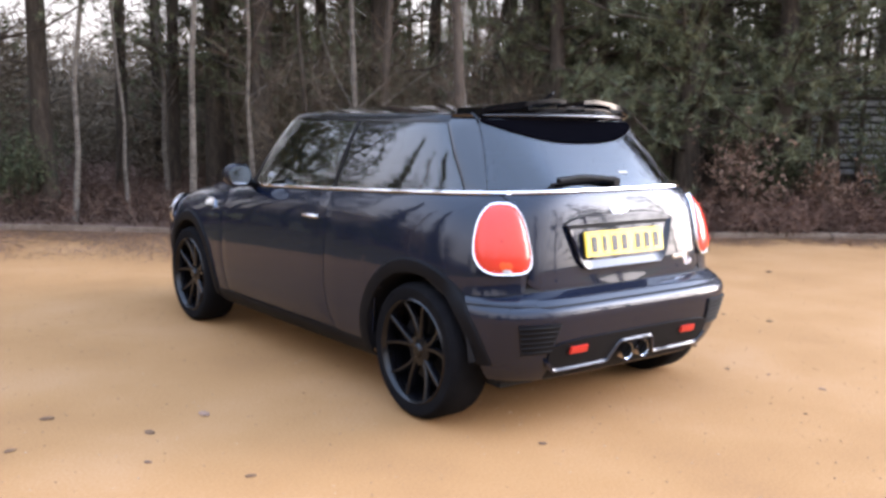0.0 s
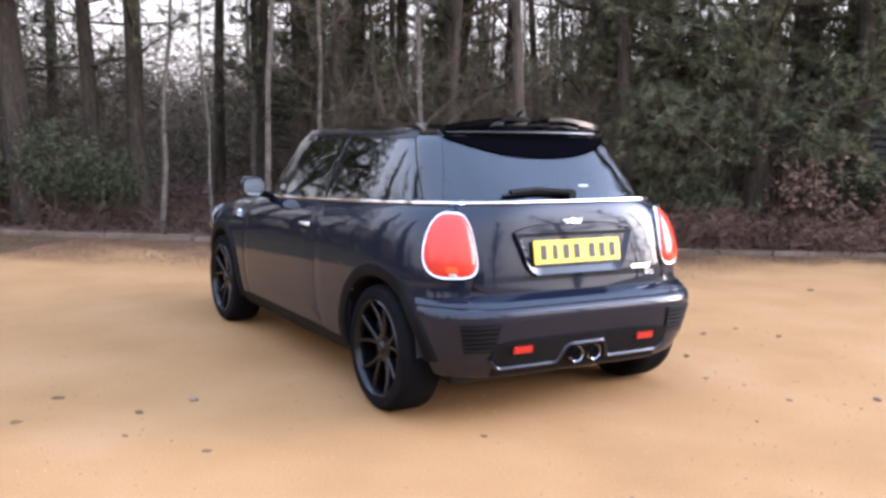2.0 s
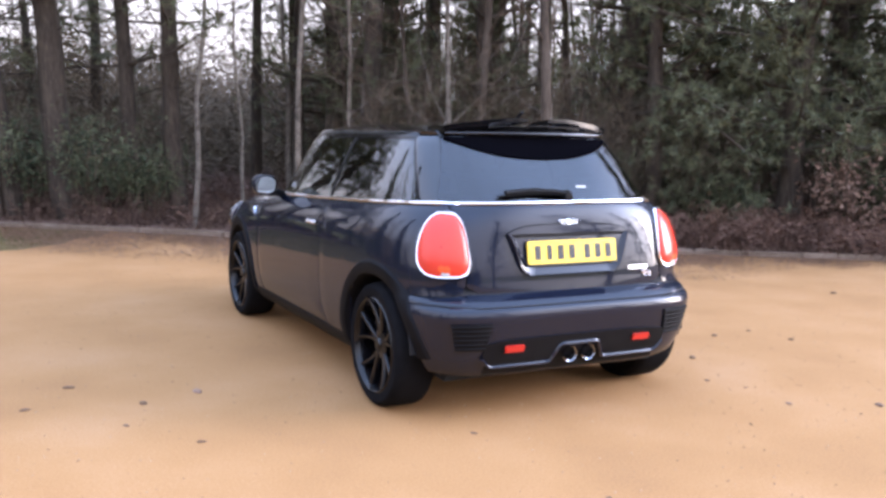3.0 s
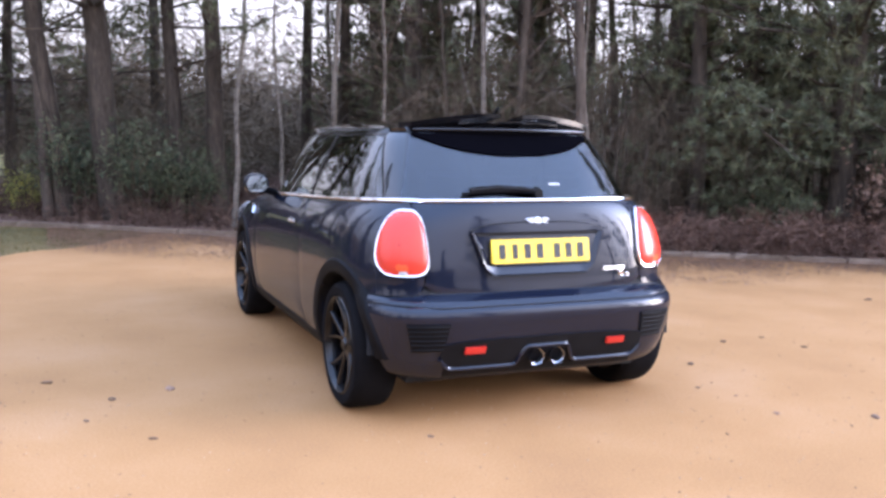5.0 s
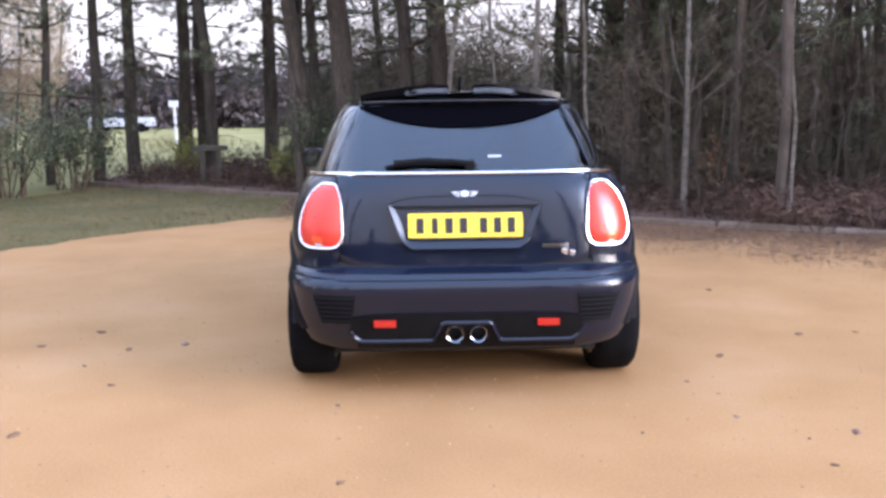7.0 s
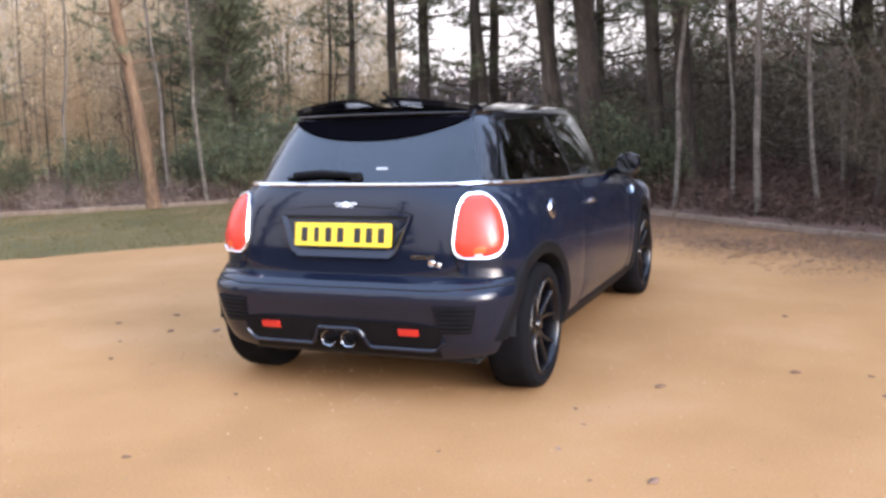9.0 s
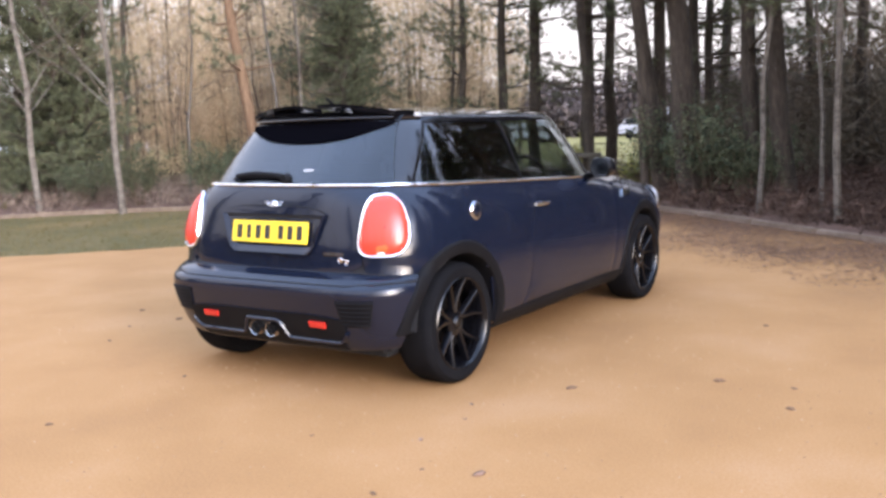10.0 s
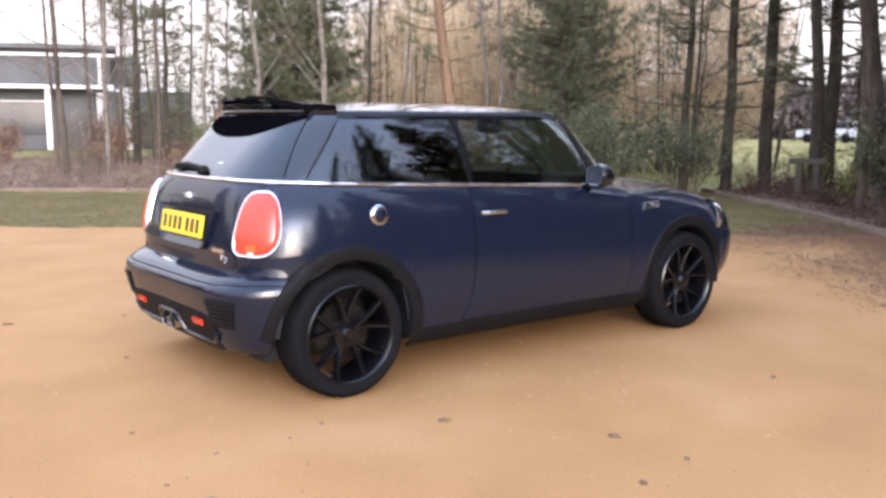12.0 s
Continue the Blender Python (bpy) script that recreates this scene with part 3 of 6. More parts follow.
for k, (x, y) in enumerate([(-18, 6.2), (-20.5, 4.5), (-22, 7), (-17.2, 3.8), (-24, 9.5), (-21, 9.2), (-26, 7.5)]):
    again(thin[(2, 0, 3)[k % 3]], x, y, 83 * k, 0.9)
for k in range(5):
    again(thin[(0, 3, 2)[k % 3]], rnd.uniform(-27, -14.5), 4.8 + rnd.uniform(0, 7), rnd.uniform(0, 360), rnd.uniform(0.7, 1.0))
for k in range(7):
    x, y = picked[k * 5 % len(picked)]
    again((tall[0], tall[1])[k % 2], x + 1.2, y + 3.2, rnd.uniform(0, 360), rnd.uniform(0.75, 1.05))

# shrubs
russet = bush(51, 0.75, 1.35, 900, M["russet"], "russet shrub with dry pinkish-brown leaves", leaf=0.075)
stand(russet, 7.3, 3.75, 0, 0.95)
again(russet, 8.3, 3.2, 90, 0.7)
again(russet, 5.5, 4.45, 200, 0.42)
again(russet, 6.3, 4.3, 40, 0.38)
for k, (x, y, s) in enumerate([(-19.0, 5.2, 1.0), (-21.5, 3.4, 0.9), (-24.5, 7.2, 1.2), (-17.6, 7.6, 0.9), (-26.5, 4.5, 1.1), (-16.4, 6.0, 0.7)]):
    again(russet, x, y, 70 * k, s)
green = bush(52, 0.9, 1.5, 4200, M["evergreen"], "dark evergreen shrub with small glossy leaves", leaf=0.05, stems=26)
stand(green, -1.7, 10.6, 0, 1.0)
again(green, -0.9, 9.9, 31, 1.0)
again(green, -0.3, 9.6, 131, 0.75)
for k, (x, y, s) in enumerate([(-7.5, 9.3, 1.0), (-6.9, 10.3, 1.1), (-6.3, 11.6, 1.0), (8.1, 4.0, 0.8), (9.3, 2.6, 0.9), (-10.9, 7.4, 0.7), (-9.8, 8.3, 0.8), (-8.9, 9.9, 0.7), (-12.2, 7.0, 0.6), (10.4, 1.9, 0.8), (6.6, 5.4, 0.7)]):
    again(green, x, y, 61 * k, s)
gorse = bush(57, 0.45, 0.95, 1500, M["gorse"], "yellow-green gorse bush beneath the pines", leaf=0.045, stems=16)
stand(gorse, -2.5, 10.9, 0, 0.75)
again(gorse, -4.7, 13.2, 120, 0.9)
amber = bush(53, 0.35, 1.1, 260, M["orange"], "small sapling holding orange-brown leaves", leaf=0.08, stems=5)
stand(amber, 3.75, 7.6, 0, 0.95)


def twig_thicket(seed, size, height, count, label, mat="beech", stems=12, width=0.011):
    """A haze of fine dry twigs rising from many thin stems."""
    r = random.Random(seed)
    ob = thing("thicket", label, "thicket", "shrubs at the wood's edge")
    haze = Soup()
    for _ in range(stems):
        d = unit(r, 0.0) * size * r.uniform(0.1, 0.9)
        top = Vector((d.x * 1.25, d.y * 1.25, height * r.uniform(0.6, 1.0)))
        stem = Soup()
        stem.limb([Vector((d.x, d.y, -0.05)), Vector((d.x * 1.1, d.y * 1.1, height * 0.45)) + unit(r) * 0.15, top], 0.03, 0.008, 5)
        stem.object("stem", M["bark"], ob)
    for _ in range(count):
        d = unit(r, 0.9)
        c = Vector((d.x * size, d.y * size, height * (0.52 + 0.46 * d.z))) * r.uniform(0.55, 1.0) ** 0.5
        c.z = max(c.z, 0.15)
        c += unit(r) * 0.3 * noise.noise(c * 0.7)
        haze.blade(c, c + (unit(r, 0.8) + Vector((0, 0, 0.55))) * r.uniform(0.25, 0.7), width, r)
    haze.object("crown", M[mat], ob)
    return ob


thicket = twig_thicket(54, 2.6, 5.2, 14000, "pale tan winter thicket of fine dry twigs")
stand(thicket, -14.5, 15.0, 0)
for k, (x, y, s) in enumerate([(-18.0, 16.0, 1.2), (-12.0, 18.5, 1.2), (-15.5, 21, 1.4), (-20, 21, 1.4), (-16.5, 12.5, 0.9)]):
    again(thicket, x, y, 77 * k, s)

# grey-brown brush between the trunks
brush = twig_thicket(55, 1.3, 2.3, 3000, "grey-brown leafless brush between the trunks", "brush", 9, 0.005)
stand(brush, 3.3, 7.3, 0)
for k, (x, y, s) in enumerate([(4.9, 6.7, 1.0), (6.3, 6.2, 0.9), (4.2, 9.0, 1.3), (7.8, 6.6, 1.2), (-2.0, 11.8, 0.7), (-0.6, 11.9, 0.8), (-15.9, 3.6, 0.42), (-20.5, 7.6, 0.7), (-22.5, 6.0, 0.7)]):
    again(brush, x, y, 67 * k, s)

# the open side of the car park is fringed with the same pines, mirrored in the car's glass and paint
for k, (x, y, s) in enumerate([(-15, -9, 1.0), (-13, -14, 1.1), (-16.5, -17, 0.9), (-8.5, -19, 1.0), (-4, -22, 0.8), (3.5, -21, 0.9), (8.5, -20, 1.05), (-20, -4, 1.0), (-19, -12, 1.2)]):
    again((dense[0], tall[0], dense[1], tall[1], dense[0])[k % 5], x, y, 53 * k, s)
for x, y, k, s in ((15.0, -15.0, 0, 0.9), (18.5, -13.2, 1, 1.0), (14.2, -18.5, 0, 1.0), (20.0, -18.5, 1, 1.0)):
    again(airy[k], x, y, 77 * k + 20 * x, s)


# ---------------------------------------------------------------- undergrowth, litter, grass
def scatter(name, mat, count, area, box, seed, make, label, category, keep=None):
    r, soup, done, n = random.Random(seed), Soup(), 0, 0
    while done < count and n < count * 20:
        n += 1
        x, y = r.uniform(box[0], box[1]), r.uniform(box[2], box[3])
        if inside(x, y, area) and (keep is None or keep(x, y, r)):
            make(soup, x, y, r)
            done += 1
    ob = soup.object(name, mat, None, label)
    return tagged(ob, label, category, kind="stuff")


verge_area = [p[:2] for p in far_line] + [(-44, -21), (-30, 12), (-14, 12.5), (-7.6, 11.2)]
turf_area = [p[:2] for p in far_line[::-1]] + [(-6.2, 11.2), (-6.6, 12.6)] + [p[:2] for p in wood_line[:cut:-1]] + [p[:2] for p in turf_line] + [(-30, -28)]


def near_edge(x, y, r):
    d = 0.72 * x + y - 7.6
    if min((x - p[0]) ** 2 + (y - p[1]) ** 2 for p in wood_line) < 0.55 ** 2:
        return r.random() < 0.15
    return r.random() < math.exp(-max(d, 0) / 6)


def bracken(s, x, y, r):
    for _ in range(6):
        b = Vector((x + r.uniform(-0.15, 0.15), y + r.uniform(-0.15, 0.15), 0.02))
        h = r.uniform(0.10, 0.6) * r.uniform(0.4, 1)
        d = unit(r, 0.2) * h * 0.6
        t = b + Vector((d.x, d.y, h))
        s.blade(b, t, 0.008, r)
        for _ in range(3):
            a = b.lerp(t, r.uniform(0.3, 1))
            s.blade(a, a + unit(r, 0.6) * r.uniform(0.08, 0.25), 0.012, r)


def edge_strip(x, y, r):
    """A belt close behind the kerb, where the fern has died back to pink-brown."""
    d = min((x - p[0]) ** 2 + (y - p[1]) ** 2 for p in wood_line) ** 0.5
    return x > 3.2 and 0.25 < d < 2.4 and r.random() < 1.15 - 0.45 * d


def litter(s, x, y, r):
    s.leaf(Vector((x, y, 0.055 + r.uniform(0, 0.02))), r.uniform(0.04, 0.09), r)


def grass(s, x, y, r):
    for _ in range(5):
        b = Vector((x + r.uniform(-0.05, 0.05), y + r.uniform(-0.05, 0.05), -0.012))
        s.blade(b, b + Vector((r.uniform(-0.02, 0.02), r.uniform(-0.02, 0.02), r.uniform(0.015, 0.05))), 0.006, r)


def rough_grass(s, x, y, r):
    for _ in range(5):
        b = Vector((x + r.uniform(-0.1, 0.1), y + r.uniform(-0.1, 0.1), 0.0))
        s.blade(b, b + Vector((r.uniform(-0.1, 0.1), r.uniform(-0.1, 0.1), r.uniform(0.08, 0.3))), 0.012, r)


scatter("undergrowth", M["bramble"], 3600, wood_area, (-6, 20, -3, 18), 61, bracken, "tangle of dead brown bracken and brambles on the woodland floor", "undergrowth", near_edge)
M["dead_fern"] = speckle(material("dead_fern", (0.3, 0.18, 0.14), 0.95, spec=0.2),
                        [(0.25, (0.070, 0.038, 0.026)), (0.5, (0.132, 0.076, 0.054)), (0.78, (0.205, 0.122, 0.088))], scale=1, fine=9, bump=0, islands=0.5)
scatter("dead_fern", M["dead_fern"], 1500, wood_area, (3, 13, -2, 8), 72, bracken, "pink-brown dead fern behind the kerb", "undergrowth", edge_strip)
scatter("verge_undergrowth", M["stalks"], 1600, verge_area, (-24, -7, 2, 12.5), 62, bracken, "dry brown stalks under the birches", "undergrowth")
scatter("verge_grass", M["blade"], 1500, verge_area, (-34, -13, 0, 12), 73, rough_grass, "thin winter grass among the verge trees", "grass", lambda x, y, r: min((x - p[0]) ** 2 + (y - p[1]) ** 2 for p in far_line) > 1.3)
scatter("fallen_leaves", M["bramble"], 5000, wood_area, (-6, 14, -3, 14), 63, litter, "dead leaves lying on the woodland soil", "leaves", near_edge)
scatter("turf_blades", M["blade"], 9000, turf_area, (-16, -1, -2, 13), 64, grass, "short blades of dull winter grass", "grass")
scatter("field_grass", M["blade"], 2500, [(-30, 12.6), (-6.4, 13), (-3, 22), (-10, 40), (-40, 40)], (-40, -3, 12, 40), 65, rough_grass, "rough tussocks of pale winter grass", "grass")


def twig_screen(s, x, y, r):
    """Far woods: one clump of stems, twigs and foliage."""
    h = r.uniform(1.5, 4.6)
    b = Vector((x, y, 0))
    s.limb([b, b + Vector((r.uniform(-0.3, 0.3), r.uniform(-0.3, 0.3), h))], r.uniform(0.03, 0.09), 0.02, 4)
    for _ in range(44):
        a = b + Vector((r.uniform(-0.3, 0.3), r.uniform(-0.3, 0.3), h * r.uniform(0.0, 1.0)))
        s.blade(a, a + (unit(r, 0.6) + Vector((0, 0, 0.9))) * r.uniform(0.2, 0.75), 0.010, r)


def low_screen(s, x, y, r):
    """Thin far growth seen through the gap."""
    h = r.uniform(1.2, 4.3)
    b = Vector((x, y, 0))
    for _ in range(26):
        a = b + Vector((r.uniform(-0.5, 0.5), r.uniform(-0.5, 0.5), h * r.uniform(0.05, 1.0)))
        s.blade(a, a + (unit(r, 0.6) + Vector((0, 0, 0.3))) * r.uniform(0.3, 0.9), 0.025, r)


def leaf_screen(s, x, y, r):
    h = r.uniform(0.2, 5.5) * r.uniform(0.5, 1.0)
    for _ in range(24):
        s.leaf(Vector((x, y, h)) + unit(r) * r.uniform(0.1, 0.9), r.uniform(0.08, 0.22), r)


def open_floor(x, y, r):
    """Outside the clearing and the open path to the shed."""
    return not clearing(x, y) and not (x < 17.5 and abs(y - 2.4 - (x - 9) * 0.46) < 0.9)


deep = [(4.2, 13), (8, 9.5), (16, 4), (30, -6), (44, 4), (34, 30), (11.5, 32)]
scatter("far_woods", M["twig"], 1500, deep, (-2, 44, -6, 34), 66, twig_screen, "deep wood of bare grey stems", "woods", open_floor)
scatter("low_woods", M["brush"], 1500, [(-3.2, 16.5), (4.2, 12.5), (11.5, 30), (-2.5, 28)], (-4, 12, 12, 30), 69, low_screen, "low brown growth beyond the gap in the wood", "woods", lambda x, y, r: not clearing(x, y))
scatter("far_evergreens", M["needles"], 2200, deep, (-2, 44, -6, 34), 67, leaf_screen, "dark evergreen depth of the wood", "woods", open_floor)


def hedge_clump(s, x, y, r):
    h = r.uniform(0.2, 5.2) * r.uniform(0.55, 1)
    for _ in range(16):
        c = Vector((x, y, h)) + unit(r) * r.uniform(0.1, 1.6)
        c.z = max(c.z, 0.1)
        s.leaf(c, r.uniform(0.3, 0.7), r)


ring = [(-100, 44), (-60, 60), (-20, 66), (30, 62), (30, 69), (-20, 73), (-62, 67), (-106, 52)]
scatter("far_hedge", M["hedge"], 5200, ring, (-110, 30, 38, 80), 68, hedge_clump, "distant grey-brown line of bare trees", "woods")


# woods on the open side of the car park, mirrored in the car
opposite = [(-30, -14), (-20, -27), (0, -33), (9, -32), (12, -44), (-24, -44), (-46, -18)]
scatter("opposite_woods", M["twig"], 1500, opposite, (-46, 44, -46, -12), 70, hedge_clump, "grey-brown woods across the car park", "woods")


# reddish leaf mould over the gravel before the kerb; its colour also carries tree shade
M["mould"] = foliage("shaded_leaf_mould", [(0.2, (0.110, 0.060, 0.036)), (0.5, (0.185, 0.102, 0.060)), (0.8, (0.270, 0.150, 0.088))])


def kerb_drift_shade(x, y, r):
    if inside(x, y, wood_area):
        return False
    d = min((x - p[0]) ** 2 + (y - p[1]) ** 2 for p in wood_line) ** 0.5
    reach = 2.3 if x < 3.6 else max(1.0, 2.3 - 0.7 * (x - 3.6))
    # density fades away from the kerb, as the trees' shade would
    patch = 0.75 + 0.9 * noise.noise(Vector((x * 0.9, y * 0.9, 3.0)))
    return d < reach and r.random() < patch * (1 - d / reach) ** 1.2


def flat_leaf(s, x, y, r):
    a, size, n = r.uniform(0, 6.28), r.uniform(0.010, 0.026), len(s.v)
    c, q = math.cos(a) * size, math.sin(a) * size
    z = 0.006 + r.uniform(0, 0.006)
    s.v += [Vector((x - c, y - q, z)), Vector((x + q * 0.6, y - c * 0.6, z + 0.004)), Vector((x + c, y + q, z + 0.002)), Vector((x - q * 0.6, y + c * 0.6, z + 0.005))]
    s.f.append((n, n + 1, n + 2, n + 3))


scatter("leaf_mould_shade", M["mould"], 36000, [(-4, 12), (-4, 4), (14, -8), (14, 6)], (-2.2, 12, -1.5, 10), 74, flat_leaf, "reddish-brown leaf mould along the kerb, darkened and thickened for tree shade", "leaves", kerb_drift_shade)


# ---------------------------------------------------------------- the car: rear axle at y = 0, nose towards +y
def table(pairs):
    zs, vs = [p[0] for p in pairs], [p[1] for p in pairs]

    def value(z):
        """Smooth monotone interpolation."""
        if z <= zs[0]:
            return vs[0]
        if z >= zs[-1]:
            return vs[-1]
        i = max(k for k in range(len(zs) - 1) if zs[k] <= z)
        h = [zs[k + 1] - zs[k] for k in range(len(zs) - 1)]
        d = [(vs[k + 1] - vs[k]) / h[k] for k in range(len(h))]

        def slope(k):
            if k == 0:
                return d[0]
            if k == len(zs) - 1:
                return d[-1]
            return 0.0 if d[k - 1] * d[k] <= 0 else 2 * d[k - 1] * d[k] / (d[k - 1] + d[k])
        t = (z - zs[i]) / h[i]
        return ((1 + 2 * t) * (1 - t) ** 2 * vs[i] + t * (1 - t) ** 2 * h[i] * slope(i)
                + t * t * (3 - 2 * t) * vs[i + 1] + t * t * (t - 1) * h[i] * slope(i + 1))
    return value


Y_MID = 0.8


class Hull:
    """A form lofted from plan outlines: half width, rear end, front end and corner fullness at each height."""

    def __init__(self, width, rear, front, full, full_front):
        self.width, self.rear, self.front, self.full, self.full_front = table(width), table(rear), table(front), table(full), table(full_front)

    def at(self, phi, z):
        """phi: 0 at the middle of the tail, 90 at the flank, 180 at the nose; negative on the left."""
        w, s = self.width(z), abs(math.sin(radians(phi)))
        c = math.cos(radians(phi))
        if c >= 0:
            n, a = self.full(z), Y_MID - self.rear(z)
            return Vector((math.copysign(w * s ** (2 / n), phi), Y_MID - a * c ** (2 / n), z))
        n, a = self.full_front(z), self.front(z) - Y_MID
        return Vector((math.copysign(w * s ** (2 / n), phi), Y_MID + a * (-c) ** (2 / n), z))

    def by_x(self, x, z):
        """phi of the tail's point at x."""
        n, w = self.full(z), self.width(z)
        return math.copysign(math.degrees(math.asin(min(1.0, abs(x) / w) ** (n / 2))), x)

    def nose_x(self, x, z):
        n, w = self.full_front(z), self.width(z)
        return math.copysign(180 - math.degrees(math.asin(min(1.0, abs(x) / w) ** (n / 2))), x)

    def by_y(self, y, z):
        """phi of the right flank's point at y."""
        if y <= Y_MID:
            n = self.full(z)
            return math.degrees(math.acos(min(1.0, (Y_MID - y) / (Y_MID - self.rear(z))) ** (n / 2)))
        n = self.full_front(z)
        return 180 - math.degrees(math.acos(min(1.0, (y - Y_MID) / (self.front(z) - Y_MID)) ** (n / 2)))

    def spot(self, phi, z, off=0.0):
        """A point lifted off the surface along its normal."""
        p = self.at(phi, z)
        if not off:
            return p
        lo, hi = max(-179.9, phi - 0.4), min(179.9, phi + 0.4)
        if lo < 0 < hi:
            u = Vector((1, 0, 0))
        else:
            u = self.at(hi, z) - self.at(lo, z)
        v = self.at(phi, z + 0.004) - self.at(phi, z - 0.004)
        n = u.cross(v)
        n.normalize()
        if n.dot(Vector((p.x, p.y - Y_MID, 0))) < 0:
            n = -n
        return p + n * off

    def even(self, phi0, phi1, z, count):
        """count + 1 values of phi, evenly spaced along the outline."""
        m = 160
        fs = [phi0 + (phi1 - phi0) * k / m for k in range(m + 1)]
        # finer near the middle of the tail and nose, where phi moves fast
        fs = sorted(set(fs + [f for f in (-8, -4, -2, -1, -0.3, -0.1, 0, 0.1, 0.3, 1, 2, 4, 8, 172, 176, 178, 179, 179.7, 180) if min(phi0, phi1) < f < max(phi0, phi1)]), reverse=phi1 < phi0)
        ps = [self.at(f, z) for f in fs]
        acc = [0.0]
        for a, b in zip(ps, ps[1:]):
            acc.append(acc[-1] + (b - a).length)
        return [float(np.interp(acc[-1] * k / count, acc, fs)) for k in range(count + 1)]


def shell_mesh(rows, thick=0.012, closed=False):
    """A plate with thickness from rows of (outer, inner) points."""
    bm = bmesh.new()
    grid = [[(bm.verts.new(o), bm.verts.new(i)) for o, i in row] for row in rows]
    nr, nc = len(grid), len(grid[0])
    for a in range(nr - 1):
        for b in range(nc - 1):
            q = (grid[a][b], grid[a][b + 1], grid[a + 1][b + 1], grid[a + 1][b])
            bm.faces.new([v[0] for v in q])
            bm.faces.new([v[1] for v in q[::-1]])
    rim = [grid[0][b] for b in range(nc)] + [grid[a][-1] for a in range(1, nr)] + [grid[-1][b] for b in range(nc - 2, -1, -1)] + [grid[a][0] for a in range(nr - 2, 0, -1)]
    for p, q in zip(rim, rim[1:] + rim[:1]):
        if p[0] is not q[0]:
            bm.faces.new((p[0], p[1], q[1], q[0]))
    bmesh.ops.remove_doubles(bm, verts=bm.verts, dist=0.0002)
    return bm


def panel(hull, left, right, low, high, nu=24, nv=14, off=0.0, thick=0.012, roll=0.004):
    """A body panel between four borders: left and right give phi at a height, low and high give the height at (phi, z)."""
    zc = 0.5 * (low(left(0.7), 0.7) + high(left(0.7), 0.7))
    rows = []
    spread = hull.even(left(zc), right(zc), zc, nu)
    span = right(zc) - left(zc)
    share = [(f - left(zc)) / span for f in spread]
    for j in range(nv + 1):
        row = []
        for i in range(nu + 1):
            z = zc
            for _ in range(5):
                phi = left(z) + (right(z) - left(z)) * share[i]
                z = low(phi, z) + (high(phi, z) - low(phi, z)) * j / nv
            edge = roll if i in (0, nu) or j in (0, nv) else 0.0
            row.append((hull.spot(phi, z, off - edge), hull.spot(phi, z, off - thick)))
        rows.append(row)
    return shell_mesh(rows)


def mirrored(bm):
    other = bm.copy()
    for v in other.verts:
        v.co.x = -v.co.x
    bmesh.ops.reverse_faces(other, faces=other.faces)
    return other


def pair(name, bm, mat, parent, label=""):
    """The same part on the right and on the left flank."""
    b2 = mirrored(bm)
    return part(name, bm, mat, parent, label), part(name, b2, mat, parent, label)


def tube(path, radius, sides=8, closed=False):
    bm = bmesh.new()
    n = len(path)
    rings = []
    for i, p in enumerate(path):
        a, b = (path[(i - 1) % n], path[(i + 1) % n]) if closed else (path[max(i - 1, 0)], path[min(i + 1, n - 1)])
        d = (b - a).normalized()
        up = Vector((0, 0, 1)) if abs(d.z) < 0.9 else Vector((1, 0, 0))
        s = d.cross(up).normalized()
        t = s.cross(d)
        rings.append([bm.verts.new(p + s * (radius * math.cos(2 * math.pi * k / sides)) + t * (radius * math.sin(2 * math.pi * k / sides))) for k in range(sides)])
    for i in range(n if closed else n - 1):
        r0, r1 = rings[i], rings[(i + 1) % n]
        for k in range(sides):
            bm.faces.new((r0[k], r0[(k + 1) % sides], r1[(k + 1) % sides], r1[k]))
    if not closed:
        bm.faces.new(rings[0]), bm.faces.new(rings[-1][::-1])
    return bm


def lathe(profile, steps, axis="X"):
    """Turns (radius, along) points round the axis."""
    bm = bmesh.new()
    rings = []
    for k in range(steps):
        t = 2 * math.pi * k / steps
        rings.append([bm.verts.new((a, r * math.cos(t), r * math.sin(t)) if axis == "X" else (r * math.cos(t), a, r * math.sin(t))) for r, a in profile])
    for k in range(steps):
        r0, r1 = rings[k], rings[(k + 1) % steps]
        for j in range(len(profile) - 1):
            if profile[j][0] < 1e-6 and profile[j + 1][0] < 1e-6:
                continue
            bm.faces.new((r0[j], r0[j + 1], r1[j + 1], r1[j]))
    bmesh.ops.remove_doubles(bm, verts=bm.verts, dist=1e-5)
    return bm


def box(size, centre, bevel=0.0, segments=2, turn=None):
    bm = bmesh.new()
    bmesh.ops.create_cube(bm, size=1)
    bmesh.ops.scale(bm, verts=bm.verts, vec=size)
    if bevel:
        bmesh.ops.bevel(bm, geom=list(bm.edges), offset=bevel, segments=segments, affect="EDGES")
    if turn is not None:
        bmesh.ops.transform(bm, matrix=turn, verts=bm.verts)
    bmesh.ops.translate(bm, verts=bm.verts, vec=centre)
    return bm


